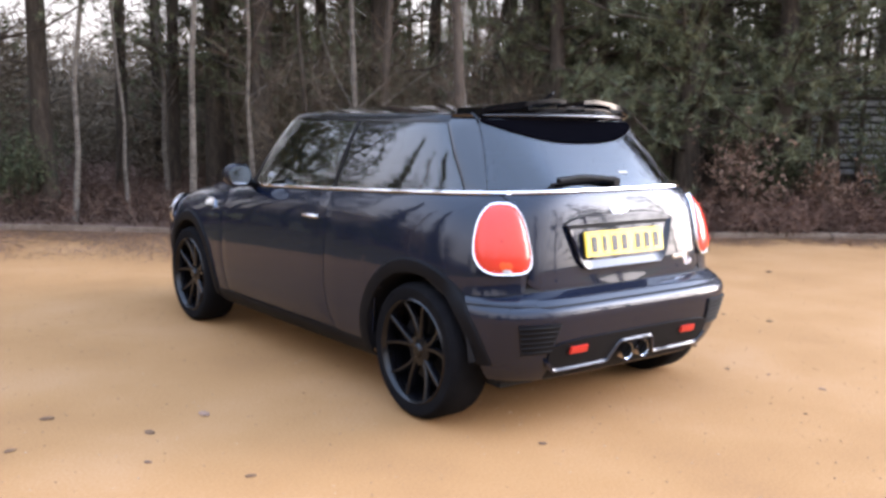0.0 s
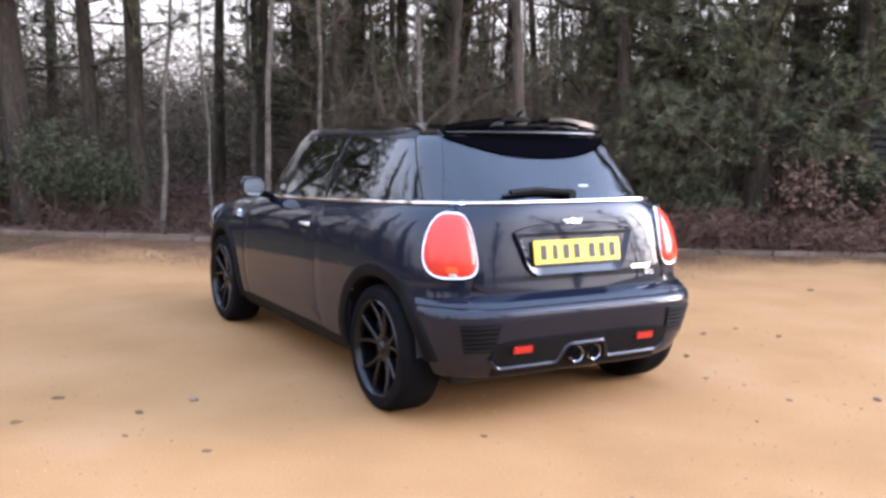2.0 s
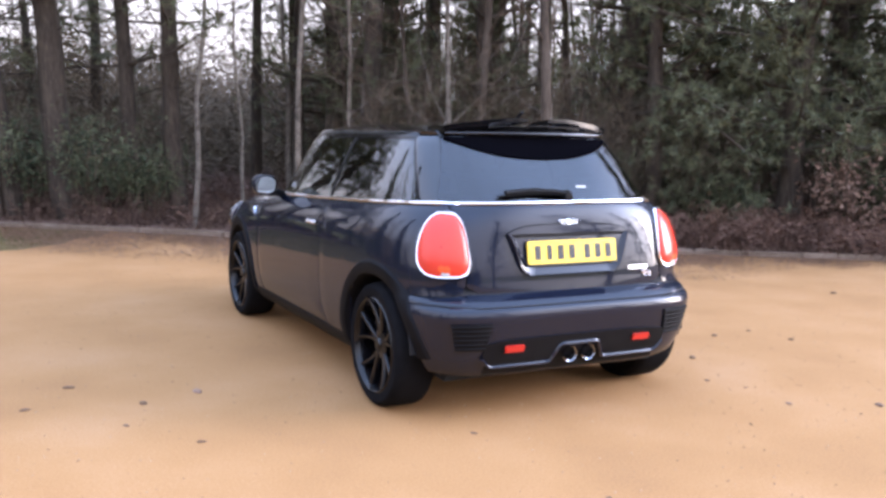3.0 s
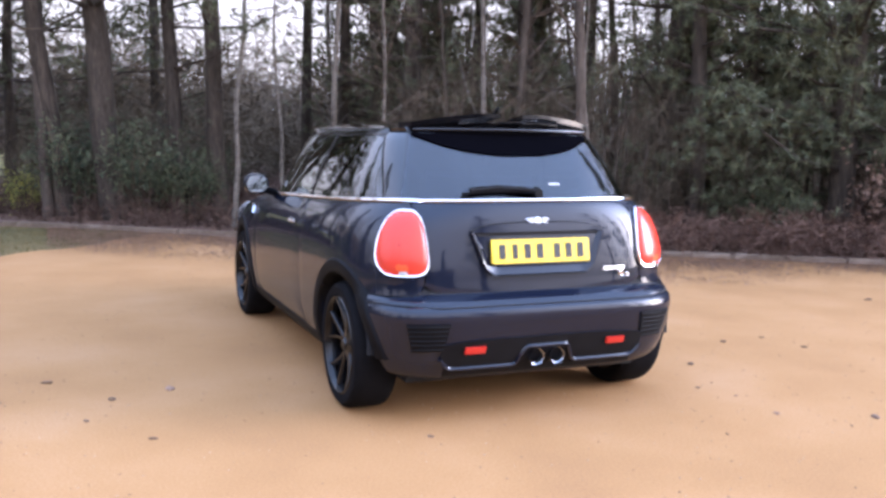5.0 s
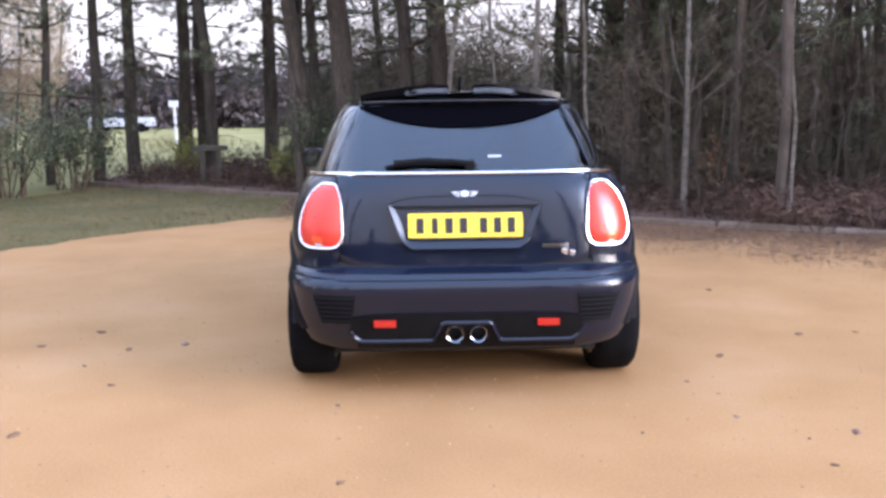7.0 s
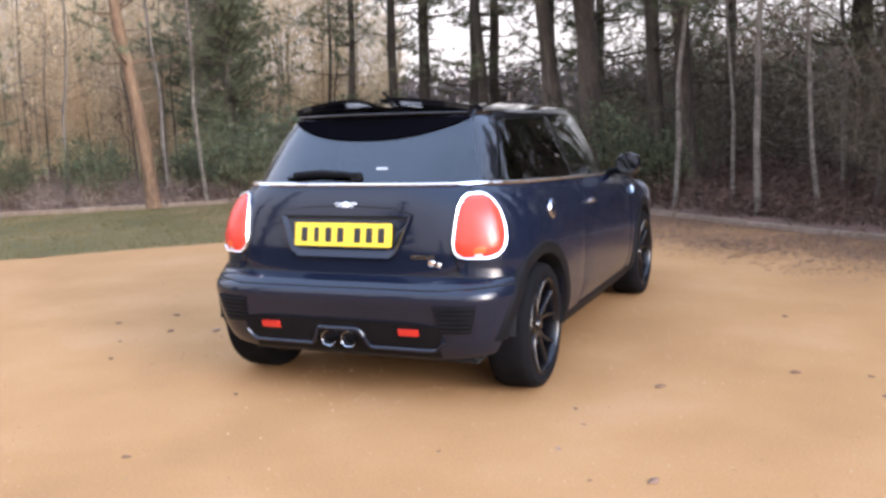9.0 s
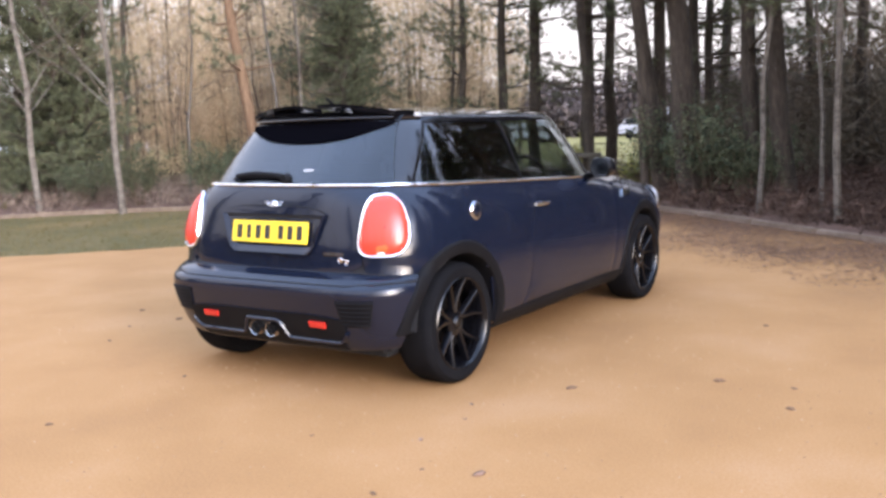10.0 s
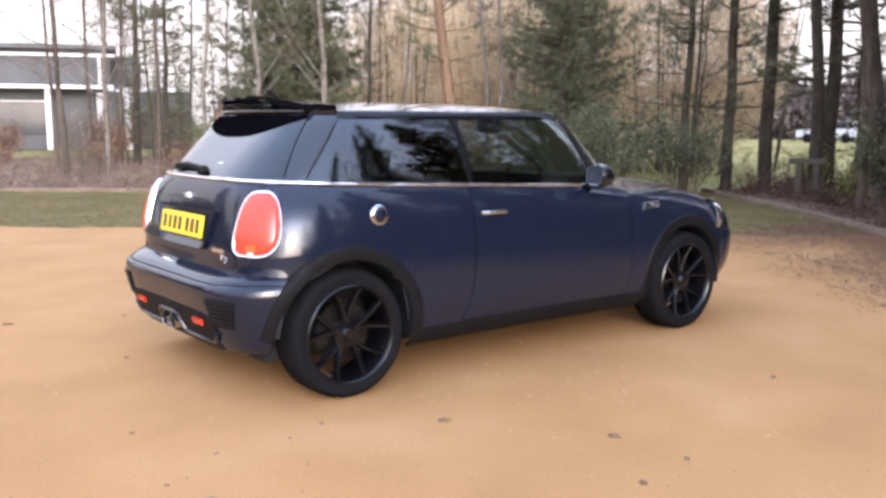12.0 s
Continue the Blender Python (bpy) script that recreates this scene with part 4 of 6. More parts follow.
body = Hull(
    width=[(0.17, 0.72), (0.21, 0.79), (0.28, 0.832), (0.42, 0.858), (0.58, 0.864), (0.74, 0.860), (0.84, 0.851), (0.92, 0.828), (0.99, 0.795), (1.04, 0.770)],
    rear=[(0.17, -0.42), (0.24, -0.490), (0.30, -0.527), (0.38, -0.554), (0.46, -0.577), (0.525, -0.590), (0.552, -0.584), (0.566, -0.570), (0.572, -0.552), (0.580, -0.550),
          (0.600, -0.515), (0.618, -0.482), (0.640, -0.474), (0.72, -0.466), (0.86, -0.443), (0.95, -0.424), (1.04, -0.392)],
    front=[(0.17, 3.04), (0.24, 3.18), (0.36, 3.27), (0.52, 3.29), (0.66, 3.26), (0.76, 3.18), (0.83, 3.02), (0.88, 2.78), (0.915, 2.45), (0.94, 2.12), (1.04, 1.98)],
    full=[(0.17, 6.0), (0.40, 6.3), (0.52, 6.2), (0.60, 5.9), (0.70, 6.0), (0.86, 5.5), (0.96, 5.0), (1.04, 4.2)],
    full_front=[(0.17, 5.5), (0.5, 6.0), (0.72, 5.4), (0.82, 4.4), (0.9, 3.8), (1.04, 4.5)])
cabin = Hull(
    width=[(0.90, 0.80), (0.98, 0.776), (1.04, 0.757), (1.12, 0.724), (1.22, 0.678), (1.32, 0.624), (1.375, 0.585)],
    rear=[(0.90, -0.50), (1.03, -0.385), (1.10, -0.320), (1.20, -0.222), (1.30, -0.122), (1.375, -0.045)],
    front=[(0.90, 2.26), (0.98, 2.15), (1.10, 2.04), (1.20, 1.95), (1.30, 1.85), (1.375, 1.75)],
    full=[(0.90, 4.2), (1.04, 4.0), (1.2, 4.5), (1.375, 5.2)],
    full_front=[(0.90, 3.8), (1.1, 3.9), (1.375, 4.2)])
ARCH, AXLE, WHEELBASE = 0.372, 0.31, 2.495


def belt(y):
    """Height of the chrome waist strip along the car."""
    return 1.030 - 0.041 * (max(y, -0.45) + 0.30)


def belt_at(phi, z):
    return belt(body.at(phi, 1.0).y)


def arch_or_sill(y, sill=0.235):
    for axle in (0.0, WHEELBASE):
        d = ARCH * ARCH - (y - axle) ** 2
        if d > 0:
            return max(sill, AXLE + math.sqrt(d))
    return sill


def bumper_low(phi):
    """The lower edge lifts towards the wheels."""
    return 0.226 + 0.026 * min(1.0, max(0.0, (abs(body.at(phi, 0.35).x) - 0.46) / 0.32)) ** 1.4


car = thing("car", "dark blue-grey metallic small hatchback with black roof, parked on gravel", "car")

# ---- dark inner body, seen in the seams and wheel wells
part("inner_body", panel(body, lambda z: -179.9, lambda z: 179.9, lambda p, z: max(0.25, bumper_low(p) + 0.035 if body.at(p, 0.4).y < 0 else 0, arch_or_sill(body.at(p, 0.4).y, 0.24)), lambda p, z: belt_at(p, z) - 0.01, 150, 18, off=-0.016, thick=0.012), M["void"], car)
part("floor_pan", box((1.30, 3.35, 0.10), (0, 1.30, 0.235), 0.03), M["void"], car)
part("rear_silencer", box((0.56, 0.20, 0.12), (0.0, -0.38, 0.29), 0.05, 3), M["black_plastic"], car)

# ---- tail


def gate_edge(z):
    lower = 0.018 * max(0.0, (0.68 - z) / 0.05) if z < 0.68 else 0.0
    return 0.568 + 0.03 * max(0.0, (z - 0.90) / 0.14) + lower * 0.8


def gate_low(phi, z):
    x = abs(body.at(phi, 0.65).x)
    return 0.626 + 0.05 * max(0.0, (x - 0.50) / 0.09) ** 2.2 - 0.006 * max(0, 1 - x / 0.5)


tailgate = part("tailgate", panel(body, lambda z: body.by_x(-gate_edge(z), z), lambda z: body.by_x(gate_edge(z), z), gate_low, lambda p, z: belt_at(p, z) - 0.004, 44, 24), M["paint"], car)

bumper = part("rear_bumper", panel(body, lambda z: -body.by_y(-math.sqrt(max(0.02, ARCH ** 2 - (z - AXLE) ** 2)) - 0.004, z), lambda z: body.by_y(-math.sqrt(max(0.02, ARCH ** 2 - (z - AXLE) ** 2)) - 0.004, z),
              lambda p, z: bumper_low(p), lambda p, z: 0.619 - 0.012 * min(1, max(0.0, (abs(body.at(p, 0.6).x) - 0.55) / 0.2)), 84, 46, roll=0.003), M["paint"], car, "body-coloured rear bumper with a creased ledge")


# joint between bumper and body, a dark line round the tail
joint = [body.spot(p, 0.5675 + 0.010 * min(1.0, max(0.0, abs(body.at(p, 0.57).x) - 0.55) / 0.2), 0.0005) for p in body.even(-62, 62, 0.57, 72)]
part("bumper_joint", tube(joint, 0.0042, 6), M["void"], bumper, "dark joint line along the bumper")


def quarter_low(phi, z):
    p = body.at(phi, z)
    if p.y < -0.2:
        return max(0.624 - 0.012 * min(1, max(0.0, (p.x - 0.55) / 0.2)), arch_or_sill(p.y))
    return arch_or_sill(p.y)


def door_rear(z, gap=0.0):
    return body.by_y(0.745 + gap - 0.10 * max(0.0, (0.55 - z) / 0.30) ** 2, z)


NOSE_TIP = 3.10


def bonnet_edge(y):
    return 0.880 - 0.075 * max(0.0, (y - 2.45) / (NOSE_TIP - 2.45)) ** 2.2


pair("quarter_panel", panel(body, lambda z: body.by_x(gate_edge(z) + 0.006, z), door_rear, quarter_low, lambda p, z: belt_at(p, z) - 0.004, 60, 20), M["paint"], car)
doors = pair("door", panel(body, lambda z: door_rear(z, 0.006), lambda z: body.by_y(1.955 - 0.05 * max(0, (0.5 - z) / 0.3), z), lambda p, z: 0.29, lambda p, z: belt_at(p, z) - 0.004, 30, 18), M["paint"], car)
pair("front_wing", panel(body, lambda z: body.by_y(1.961 - 0.05 * max(0, (0.5 - z) / 0.3), z), lambda z: body.by_y(2.97, z), lambda p, z: arch_or_sill(body.at(p, z).y), lambda p, z: min(belt_at(p, z) - 0.004, bonnet_edge(body.at(p, z).y) - 0.003), 40, 18), M["paint"], car)


# bonnet and nose: a cap over the front outlines
def nose(phi0, phi1, low, high, nu, nv, off=0.0):
    rows = []
    for j in range(nv + 1):
        row = []
        for phi in body.even(phi0, phi1, 0.8, nu):
            for s in (phi,):
                z = low + (high - low) * j / nv
                row.append((body.spot(s, z, off - (0.004 if j in (0, nv) else 0)), body.spot(s, z, off - 0.014)))
        rows.append(row)
    return shell_mesh(rows)


def nose_panel(name, y_from, low, high, mat, nv):
    """From one flank round the front to the other."""
    right = nose(body.by_y(y_from, (low + high) / 2), 179.95, low, high, 30, nv)
    left = mirrored(right)
    tmp = bpy.data.meshes.new(name)
    left.to_mesh(tmp)
    right.from_mesh(tmp)
    bpy.data.meshes.remove(tmp)
    bmesh.ops.remove_doubles(right, verts=right.verts, dist=0.004)
    return part(name, right, mat, car)


nose_panel("front_bumper", 2.975, 0.22, 0.60, M["paint"], 12)
nose_panel("front_panel", 2.98, 0.606, 0.80, M["paint"], 8)


def bonnet_mesh():
    """Crowned lid that starts at the wings' upper edge and rolls over into the nose."""
    rows = []
    for j in range(21):
        y = 2.0 + (NOSE_TIP - 2.0) * j / 20
        e = bonnet_edge(y)
        half = body.at(body.by_y(min(y, body.front(e) - 0.004), e), e).x
        row = []
        for i in range(33):
            t = math.sin(math.pi / 2 * (-1 + 2 * i / 32))
            rise = 0.062 * (1 - max(0.0, (y - 2.5) / (NOSE_TIP - 2.5)) ** 2)
            crown = rise * (1 - t * t) ** 0.75 + 0.010 * math.exp(-((abs(t) - 0.5) / 0.12) ** 2) * (1 - t * t)
            row.append((Vector((half * t, y, e + crown)), Vector((half * t * 0.99, y, e + crown - 0.014))))
        rows.append(row)
    return shell_mesh(rows)


part("bonnet", bonnet_mesh(), M["paint"], car)
part("scuttle", panel(cabin, lambda z: 96, lambda z: 179.95, lambda p, z: 0.90, lambda p, z: 0.965, 30, 3, off=-0.004), M["black_plastic"], car)
sc2 = panel(cabin, lambda z: 96, lambda z: 179.95, lambda p, z: 0.90, lambda p, z: 0.965, 30, 3, off=-0.004)
part("scuttle", mirrored(sc2), M["black_plastic"], car)
sc2.free()

# sills: black cladding strip
pair("sill_cladding", panel(body, lambda z: body.by_y(ARCH + 0.005, z), lambda z: body.by_y(WHEELBASE - ARCH - 0.005, z), lambda p, z: 0.185, lambda p, z: 0.286, 40, 6, off=0.004), M["black_plastic"], car)


# wheel-arch cladding: rings that follow the flank
def arch_ring(axle, a0, a1):
    rows = []
    for k in range(41):
        a = radians(a0 + (a1 - a0) * k / 40)
        row = []
        for r, off in ((ARCH - 0.030, -0.11), (ARCH - 0.024, -0.03), (ARCH - 0.014, 0.004), (ARCH + 0.012, 0.012), (ARCH + 0.042, 0.010), (ARCH + 0.052, 0.000)):
            y, z = axle + r * math.cos(a), AXLE + r * math.sin(a)
            z = max(z, 0.19)
            p = body.spot(body.by_y(y, z), z, off)
            row.append((p, p - Vector((0.016, 0, 0))))
        rows.append(row)
    return shell_mesh(rows)


pair("wheel_arch", arch_ring(0.0, -10, 178), M["black_plastic"], car)
pair("wheel_arch", arch_ring(WHEELBASE, -4, 190), M["black_plastic"], car)


def liner(axle):
    bm = bmesh.new()
    rows = []
    for k in range(25):
        a = radians(-8 + 184 * k / 24)
        rows.append([(Vector((x, axle + r * math.cos(a), AXLE + r * math.sin(a))), Vector((x, axle + (r + 0.01) * math.cos(a), AXLE + (r + 0.01) * math.sin(a)))) for x, r in ((0.815, 0.362), (0.56, 0.362), (0.54, 0.05))])
    bm.free()
    return shell_mesh(rows)


pair("wheel_liner", liner(0.0), M["void"], car)
pair("wheel_liner", liner(WHEELBASE), M["void"], car)


# ---- glasshouse
def side_low(phi, z):
    return belt(cabin.at(phi, 1.0).y) + 0.006


def c_line(z):
    """Rear edge of the quarter window."""
    return cabin.by_y(-0.135 + 0.245 * (z - 1.03) / 0.30, z)


A_RAKE = 0.36


def a_line(z):
    """Front edge of the door window."""
    return cabin.by_y(1.745 - A_RAKE * (z - 0.96), z)


def b_line(z, shift=0.0):
    return cabin.by_y(0.785 + shift, z)


GLASS_TOP = 1.322


def gate_glass(z):
    return cabin.by_x(0.612 - 0.112 * (z - 1.04) / 0.29, z)


rear_window = part("rear_window", panel(cabin, lambda z: -gate_glass(z), gate_glass, lambda p, z: 1.040, lambda p, z: 1.335, 36, 14, off=0.002, thick=0.006, roll=0.001), M["privacy"], car, "dark privacy glass of the tailgate")
pair("quarter_window", panel(cabin, c_line, lambda z: b_line(z, -0.018), side_low, lambda p, z: GLASS_TOP, 26, 12, off=0.002, thick=0.006, roll=0.001), M["side_privacy"], car, "dark privacy glass")
pair("door_window", panel(cabin, lambda z: b_line(z, 0.020), a_line, side_low, lambda p, z: GLASS_TOP, 26, 12, off=0.002, thick=0.005, roll=0.001), M["clear_glass"], car, "clear side glass")
ws = panel(cabin, lambda z: cabin.by_y(1.845 - A_RAKE * (z - 0.96), z), lambda z: 179.98, lambda p, z: 0.962, lambda p, z: 1.345, 24, 12, off=0.0, thick=0.006, roll=0.0)
ws_left = mirrored(ws)
tmp = bpy.data.meshes.new("windscreen")
ws_left.to_mesh(tmp)
ws.from_mesh(tmp)
bpy.data.meshes.remove(tmp)
ws_left.free()
part("windscreen", ws, M["clear_glass"], car, "clear raked windscreen")

BAND = [-0.49 + 0.98 * k / 36 for k in range(37)]


def band_low(x):
    return 1.234 + 0.092 * (abs(x) / 0.49) ** 2.4


part("glass_band", shell_mesh([[(cabin.spot(cabin.by_x(x, band_low(x) + (1.336 - band_low(x)) * v / 6), band_low(x) + (1.336 - band_low(x)) * v / 6, 0.0085),
                                 cabin.spot(cabin.by_x(x, band_low(x) + (1.336 - band_low(x)) * v / 6), band_low(x) + (1.336 - band_low(x)) * v / 6, 0.0035)) for x in BAND] for v in range(7)]),
     M["satin_black"], rear_window, "black curved band along the top of the glass")
pair("rear_pillar", panel(cabin, lambda z: gate_glass(z) + 0.25, lambda z: c_line(z) - 0.25, side_low, lambda p, z: 1.345, 14, 12), M["gloss_black"], car)
pair("middle_pillar", panel(cabin, lambda z: b_line(z, -0.022), lambda z: b_line(z, 0.024), side_low, lambda p, z: 1.345, 4, 10), M["pillar_black"], car)
pair("windscreen_pillar", panel(cabin, lambda z: cabin.by_y(1.752 - A_RAKE * (z - 0.96), z), lambda z: cabin.by_y(1.838 - A_RAKE * (z - 0.96), z), lambda p, z: belt(cabin.at(p, 1.0).y) - 0.03, lambda p, z: 1.345, 6, 14), M["pillar_black"], car)
pair("roof_rail", panel(cabin, lambda z: c_line(1.33) - 2, lambda z: cabin.by_y(1.66, z), lambda p, z: GLASS_TOP + 0.003, lambda p, z: 1.368, 40, 4, off=0.001), M["spoiler_black"], car)


def roof_mesh():
    """Gently crowned roof, closed against the rails."""
    rows, mid = [], Vector((0, 0.72, 0))
    rim = [cabin.at(p, 1.362) for p in cabin.even(0.001, 179.95, 1.362, 44)]
    for j in range(13):
        s = 1.0 - j / 12
        row = []
        for p in rim:
            q = mid + (Vector((p.x, p.y, 0)) - mid) * s
            z = 1.364 + 0.058 * (1 - s ** 2.4) - 0.010 * max(0, (q.y - 1.0) / 0.6) ** 2 * (1 - s)
            row.append((Vector((q.x, q.y, z)), Vector((q.x * 0.995, q.y, z - 0.014))))
        rows.append(row)
    return shell_mesh(rows)


right_roof = roof_mesh()
left_roof = mirrored(right_roof)
tmp = bpy.data.meshes.new("roof")
left_roof.to_mesh(tmp)
right_roof.from_mesh(tmp)
bpy.data.meshes.remove(tmp)
left_roof.free()
bmesh.ops.remove_doubles(right_roof, verts=right_roof.verts, dist=0.0015)
part("roof", right_roof, M["gloss_black"], car, "gloss black roof")

# chrome strip round the waist
strip = [body.spot(p, belt_at(p, 1.0), 0.003) for p in body.even(0.001, body.by_y(1.76, 0.95), 1.0, 70)]
line = [Vector((-p.x, p.y, p.z)) for p in strip[:0:-1]] + strip
part("chrome_strip", tube(line, 0.0078, 8), M["chrome"], car, "thin chrome strip round the waist")


# ---- roof spoiler: lower blade, raised upper blade with two slots, centre rib
def wing_line(x, t):
    """Top and underside of the roof wing at x; t runs from the roof to the trailing edge."""
    u = abs(x) / 0.50
    y = 0.15 - 0.285 * t + 0.105 * u ** 2.5 * t
    top = 1.402 + 0.036 * t ** 0.8 + 0.006 * t * math.exp(-((abs(x) - 0.16) / 0.09) ** 2) - (0.010 + 0.034 * t) * u ** 2.8
    low = 1.372 - 0.020 * min(1.0, t / 0.6) - 0.016 * u ** 3
    tail = max(0.0, (t - 0.6) / 0.4)
    low += (top - 0.026 - low) * tail ** 1.5
    return y, top, min(low, top - 0.012)


def wing_piece(x0, x1, cut_top, cut_low, nx, t0=0.0):
    """Slice of the wing; cut_top and cut_low shave it to leave the slots."""
    rows = []
    for j in range(13):
        t = t0 + (1 - t0) * j / 12
        row = []
        for i in range(nx + 1):
            x = x0 + (x1 - x0) * i / nx
            y, top, low = wing_line(x, t)
            a = top - cut_top(t)
            b = max(low, top - cut_low(t)) if cut_low else low
            row.append((Vector((x, y, a)), Vector((x, y, min(a - 0.004, b)))))
        rows.append(row)
    return shell_mesh(rows)


spoiler = part("roof_spoiler", wing_piece(-0.06, 0.06, lambda t: 0.034 * min(1.0, t / 0.5), None, 6), M["spoiler_black"], car, "gloss black roof spoiler with two slots")
for side in (-1, 1):
    ends = sorted((side * 0.27, side * 0.492))
    slot = sorted((side * 0.06, side * 0.27))
    part("spoiler_end", wing_piece(*ends, lambda t: 0.0, None, 16), M["spoiler_black"], spoiler)
    part("spoiler_blade", wing_piece(*slot, lambda t: 0.0, lambda t: 0.018, 10, 0.35), M["spoiler_black"], spoiler)
    part("spoiler_base", wing_piece(*slot, lambda t: 0.042 * min(1, t / 0.35), None, 10), M["spoiler_black"], spoiler)
lip_line = [Vector((x, -0.118 + 0.090 * (abs(x) / 0.48) ** 2.5, 1.365 - 0.004 * (abs(x) / 0.48) ** 2)) for x in [-0.48 + 0.96 * k / 32 for k in range(33)]]
part("spoiler_lip", tube(lip_line, 0.0055, 8), M["gloss_black"], spoiler, "polished lower edge of the spoiler")
part("gate_header", panel(cabin, lambda z: -cabin.by_x(0.50, z), lambda z: cabin.by_x(0.50, z), lambda p, z: 1.337, lambda p, z: 1.372, 40, 4, off=0.004), M["spoiler_black"], tailgate, "black strip above the glass")
part("brake_light", box((0.24, 0.012, 0.014), (0, -0.03, 1.350), 0.004), M["void"], spoiler, "dark high brake light")
part("aerial", tube([Vector((0, 0.10, 1.415)), Vector((0, 0.075, 1.445)), Vector((0, 0.02, 1.475))], 0.008, 8), M["black_plastic"], car)


# ---- tail lamps
def lamp_spot(a, b, off):
    """a, b in -1..1 across and up the lamp."""
    z = 0.841 + 0.147 * b
    # inner border leans outwards towards the top, outer border a little inwards
    xi = 0.544 + 0.010 * (b + 1)
    phi_in = body.by_x(xi, z)
    phi_out = body.by_y(-0.322 + 0.022 * (b + 1) - 0.028 * max(0, -b) ** 2, z)
    mid = (a + 1) / 2
    p0, p1 = body.at(phi_in, z), body.at(phi_out, z)
    # even along the curve
    fs = lamp_cache.setdefault(round(z, 4), body.even(phi_in, phi_out, z, 40))
    return body.spot(float(np.interp(mid * 40, range(41), fs)), z, off)


lamp_cache = {}


def egg(t, k, power=4.0):
    c, s = math.cos(t), math.sin(t)
    return k * math.copysign(abs(c) ** (2 / power), c), k * math.copysign(abs(s) ** (2 / power), s)


def lamp_disc(scale, rings, rim_off, dome, centre=(0.0, 0.0), steps=44, power=4.0):
    bm = bmesh.new()
    prev = None
    mid = bm.verts.new(lamp_spot(centre[0], centre[1], rim_off + dome))
    for j in range(1, rings + 1):
        k = j / rings
        ring = []
        for i in range(steps):
            a, b = egg(2 * math.pi * i / steps, scale * k, power)
            ring.append(bm.verts.new(lamp_spot(centre[0] + a, centre[1] + b, rim_off + dome * math.sqrt(max(0.0, 1 - k ** 2.6)))))
        for i in range(steps):
            n = (i + 1) % steps
            bm.faces.new((mid, ring[i], ring[n])) if prev is None else bm.faces.new((prev[i], ring[i], ring[n], prev[n]))
        prev = ring
    return bm


def lamp_ring(k0, k1, height, steps=56):
    bm = bmesh.new()
    rings = []
    for k, off in ((k1, 0.0), (k1, height * 0.7), ((k0 * 0.35 + k1 * 0.65), height), (k0 * 0.8 + k1 * 0.2, height * 0.9), (k0, height * 0.55)):
        rings.append([bm.verts.new(lamp_spot(*egg(2 * math.pi * i / steps, k), off)) for i in range(steps)])
    for r0, r1 in zip(rings, rings[1:]):
        for i in range(steps):
            bm.faces.new((r0[i], r0[(i + 1) % steps], r1[(i + 1) % steps], r1[i]))
    return bm


for side in (1, -1):
    flip = (lambda b: b) if side == 1 else mirrored
    lamp = part("tail_lamp", flip(lamp_disc(0.935, 8, 0.010, 0.020)), M["red_lens"], car, "red tail lamp in a bright chrome surround")
    part("surround", flip(lamp_ring(0.918, 1.0, 0.018)), M["satin_chrome"], lamp, "bright chrome lamp surround")
    part("lamp_core", flip(lamp_disc(0.20, 4, 0.026, 0.004, (0.03, -0.06), 24, 2.6)), M["deep_red"], lamp)
    part("lower_segment", flip(lamp_disc(0.30, 4, 0.021, 0.005, (0.02, -0.52), 28, 3.5)), M["orange_lens"], lamp)
    part("reflector", flip(lamp_disc(0.16, 3, 0.016, 0.004, (0.02, -0.80), 20, 3.5)), M["clear_lens"], lamp)


# ---- number plate, handle recess, emblem, badge
def tail_spot(x, z, off):
    return body.spot(body.by_x(x, z), z, off)


def tail_patch(x0, x1, z0, z1, off, nx=24, nz=8, thick=0.01, shape=None):
    rows = []
    for j in range(nz + 1):
        row = []
        for i in range(nx + 1):
            u, v = i / nx, j / nz
            a, b = x0 + (x1 - x0) * u, z0 + (z1 - z0) * v
            if shape:
                a, b = shape(u, v)
            row.append((tail_spot(a, b, off), tail_spot(a, b, off - thick)))
        rows.append(row)
    return shell_mesh(rows)


def recess_shape(u, v):
    z = 0.697 + 0.190 * v
    half = 0.275 + 0.072 * v - 0.03 * max(0, (0.25 - v) / 0.25) ** 2
    return (-half + 2 * half * u, z)


part("plate_recess", tail_patch(0, 0, 0, 0, 0.004, 30, 10, 0.006, recess_shape), M["paint"], tailgate)


def lip(inner, outer):
    """A slope that runs from the recess floor up to its rim."""
    return shell_mesh([[(tail_spot(x, z, 0.005 + k * 0.016), tail_spot(x, z, -0.002)) for x, z in [(a[0] + (b[0] - a[0]) * k, a[1] + (b[1] - a[1]) * k) for a, b in zip(inner, outer)]] for k in (0.0, 0.5, 1.0)])


lip_out = [recess_shape(0, v / 8) for v in range(8, -1, -1)] + [recess_shape(u / 16, 0) for u in range(1, 17)] + [recess_shape(1, v / 8) for v in range(1, 9)]
lip_in = [(x * 0.93, 0.734 + (z - 0.697) * 0.80) for x, z in lip_out]
part("recess_lip", lip(lip_in, lip_out), M["paint"], tailgate, "sloping painted lip round the plate")


def rail(points, radius, off):
    return tube([tail_spot(x, z, off) for x, z in points], radius, 6)


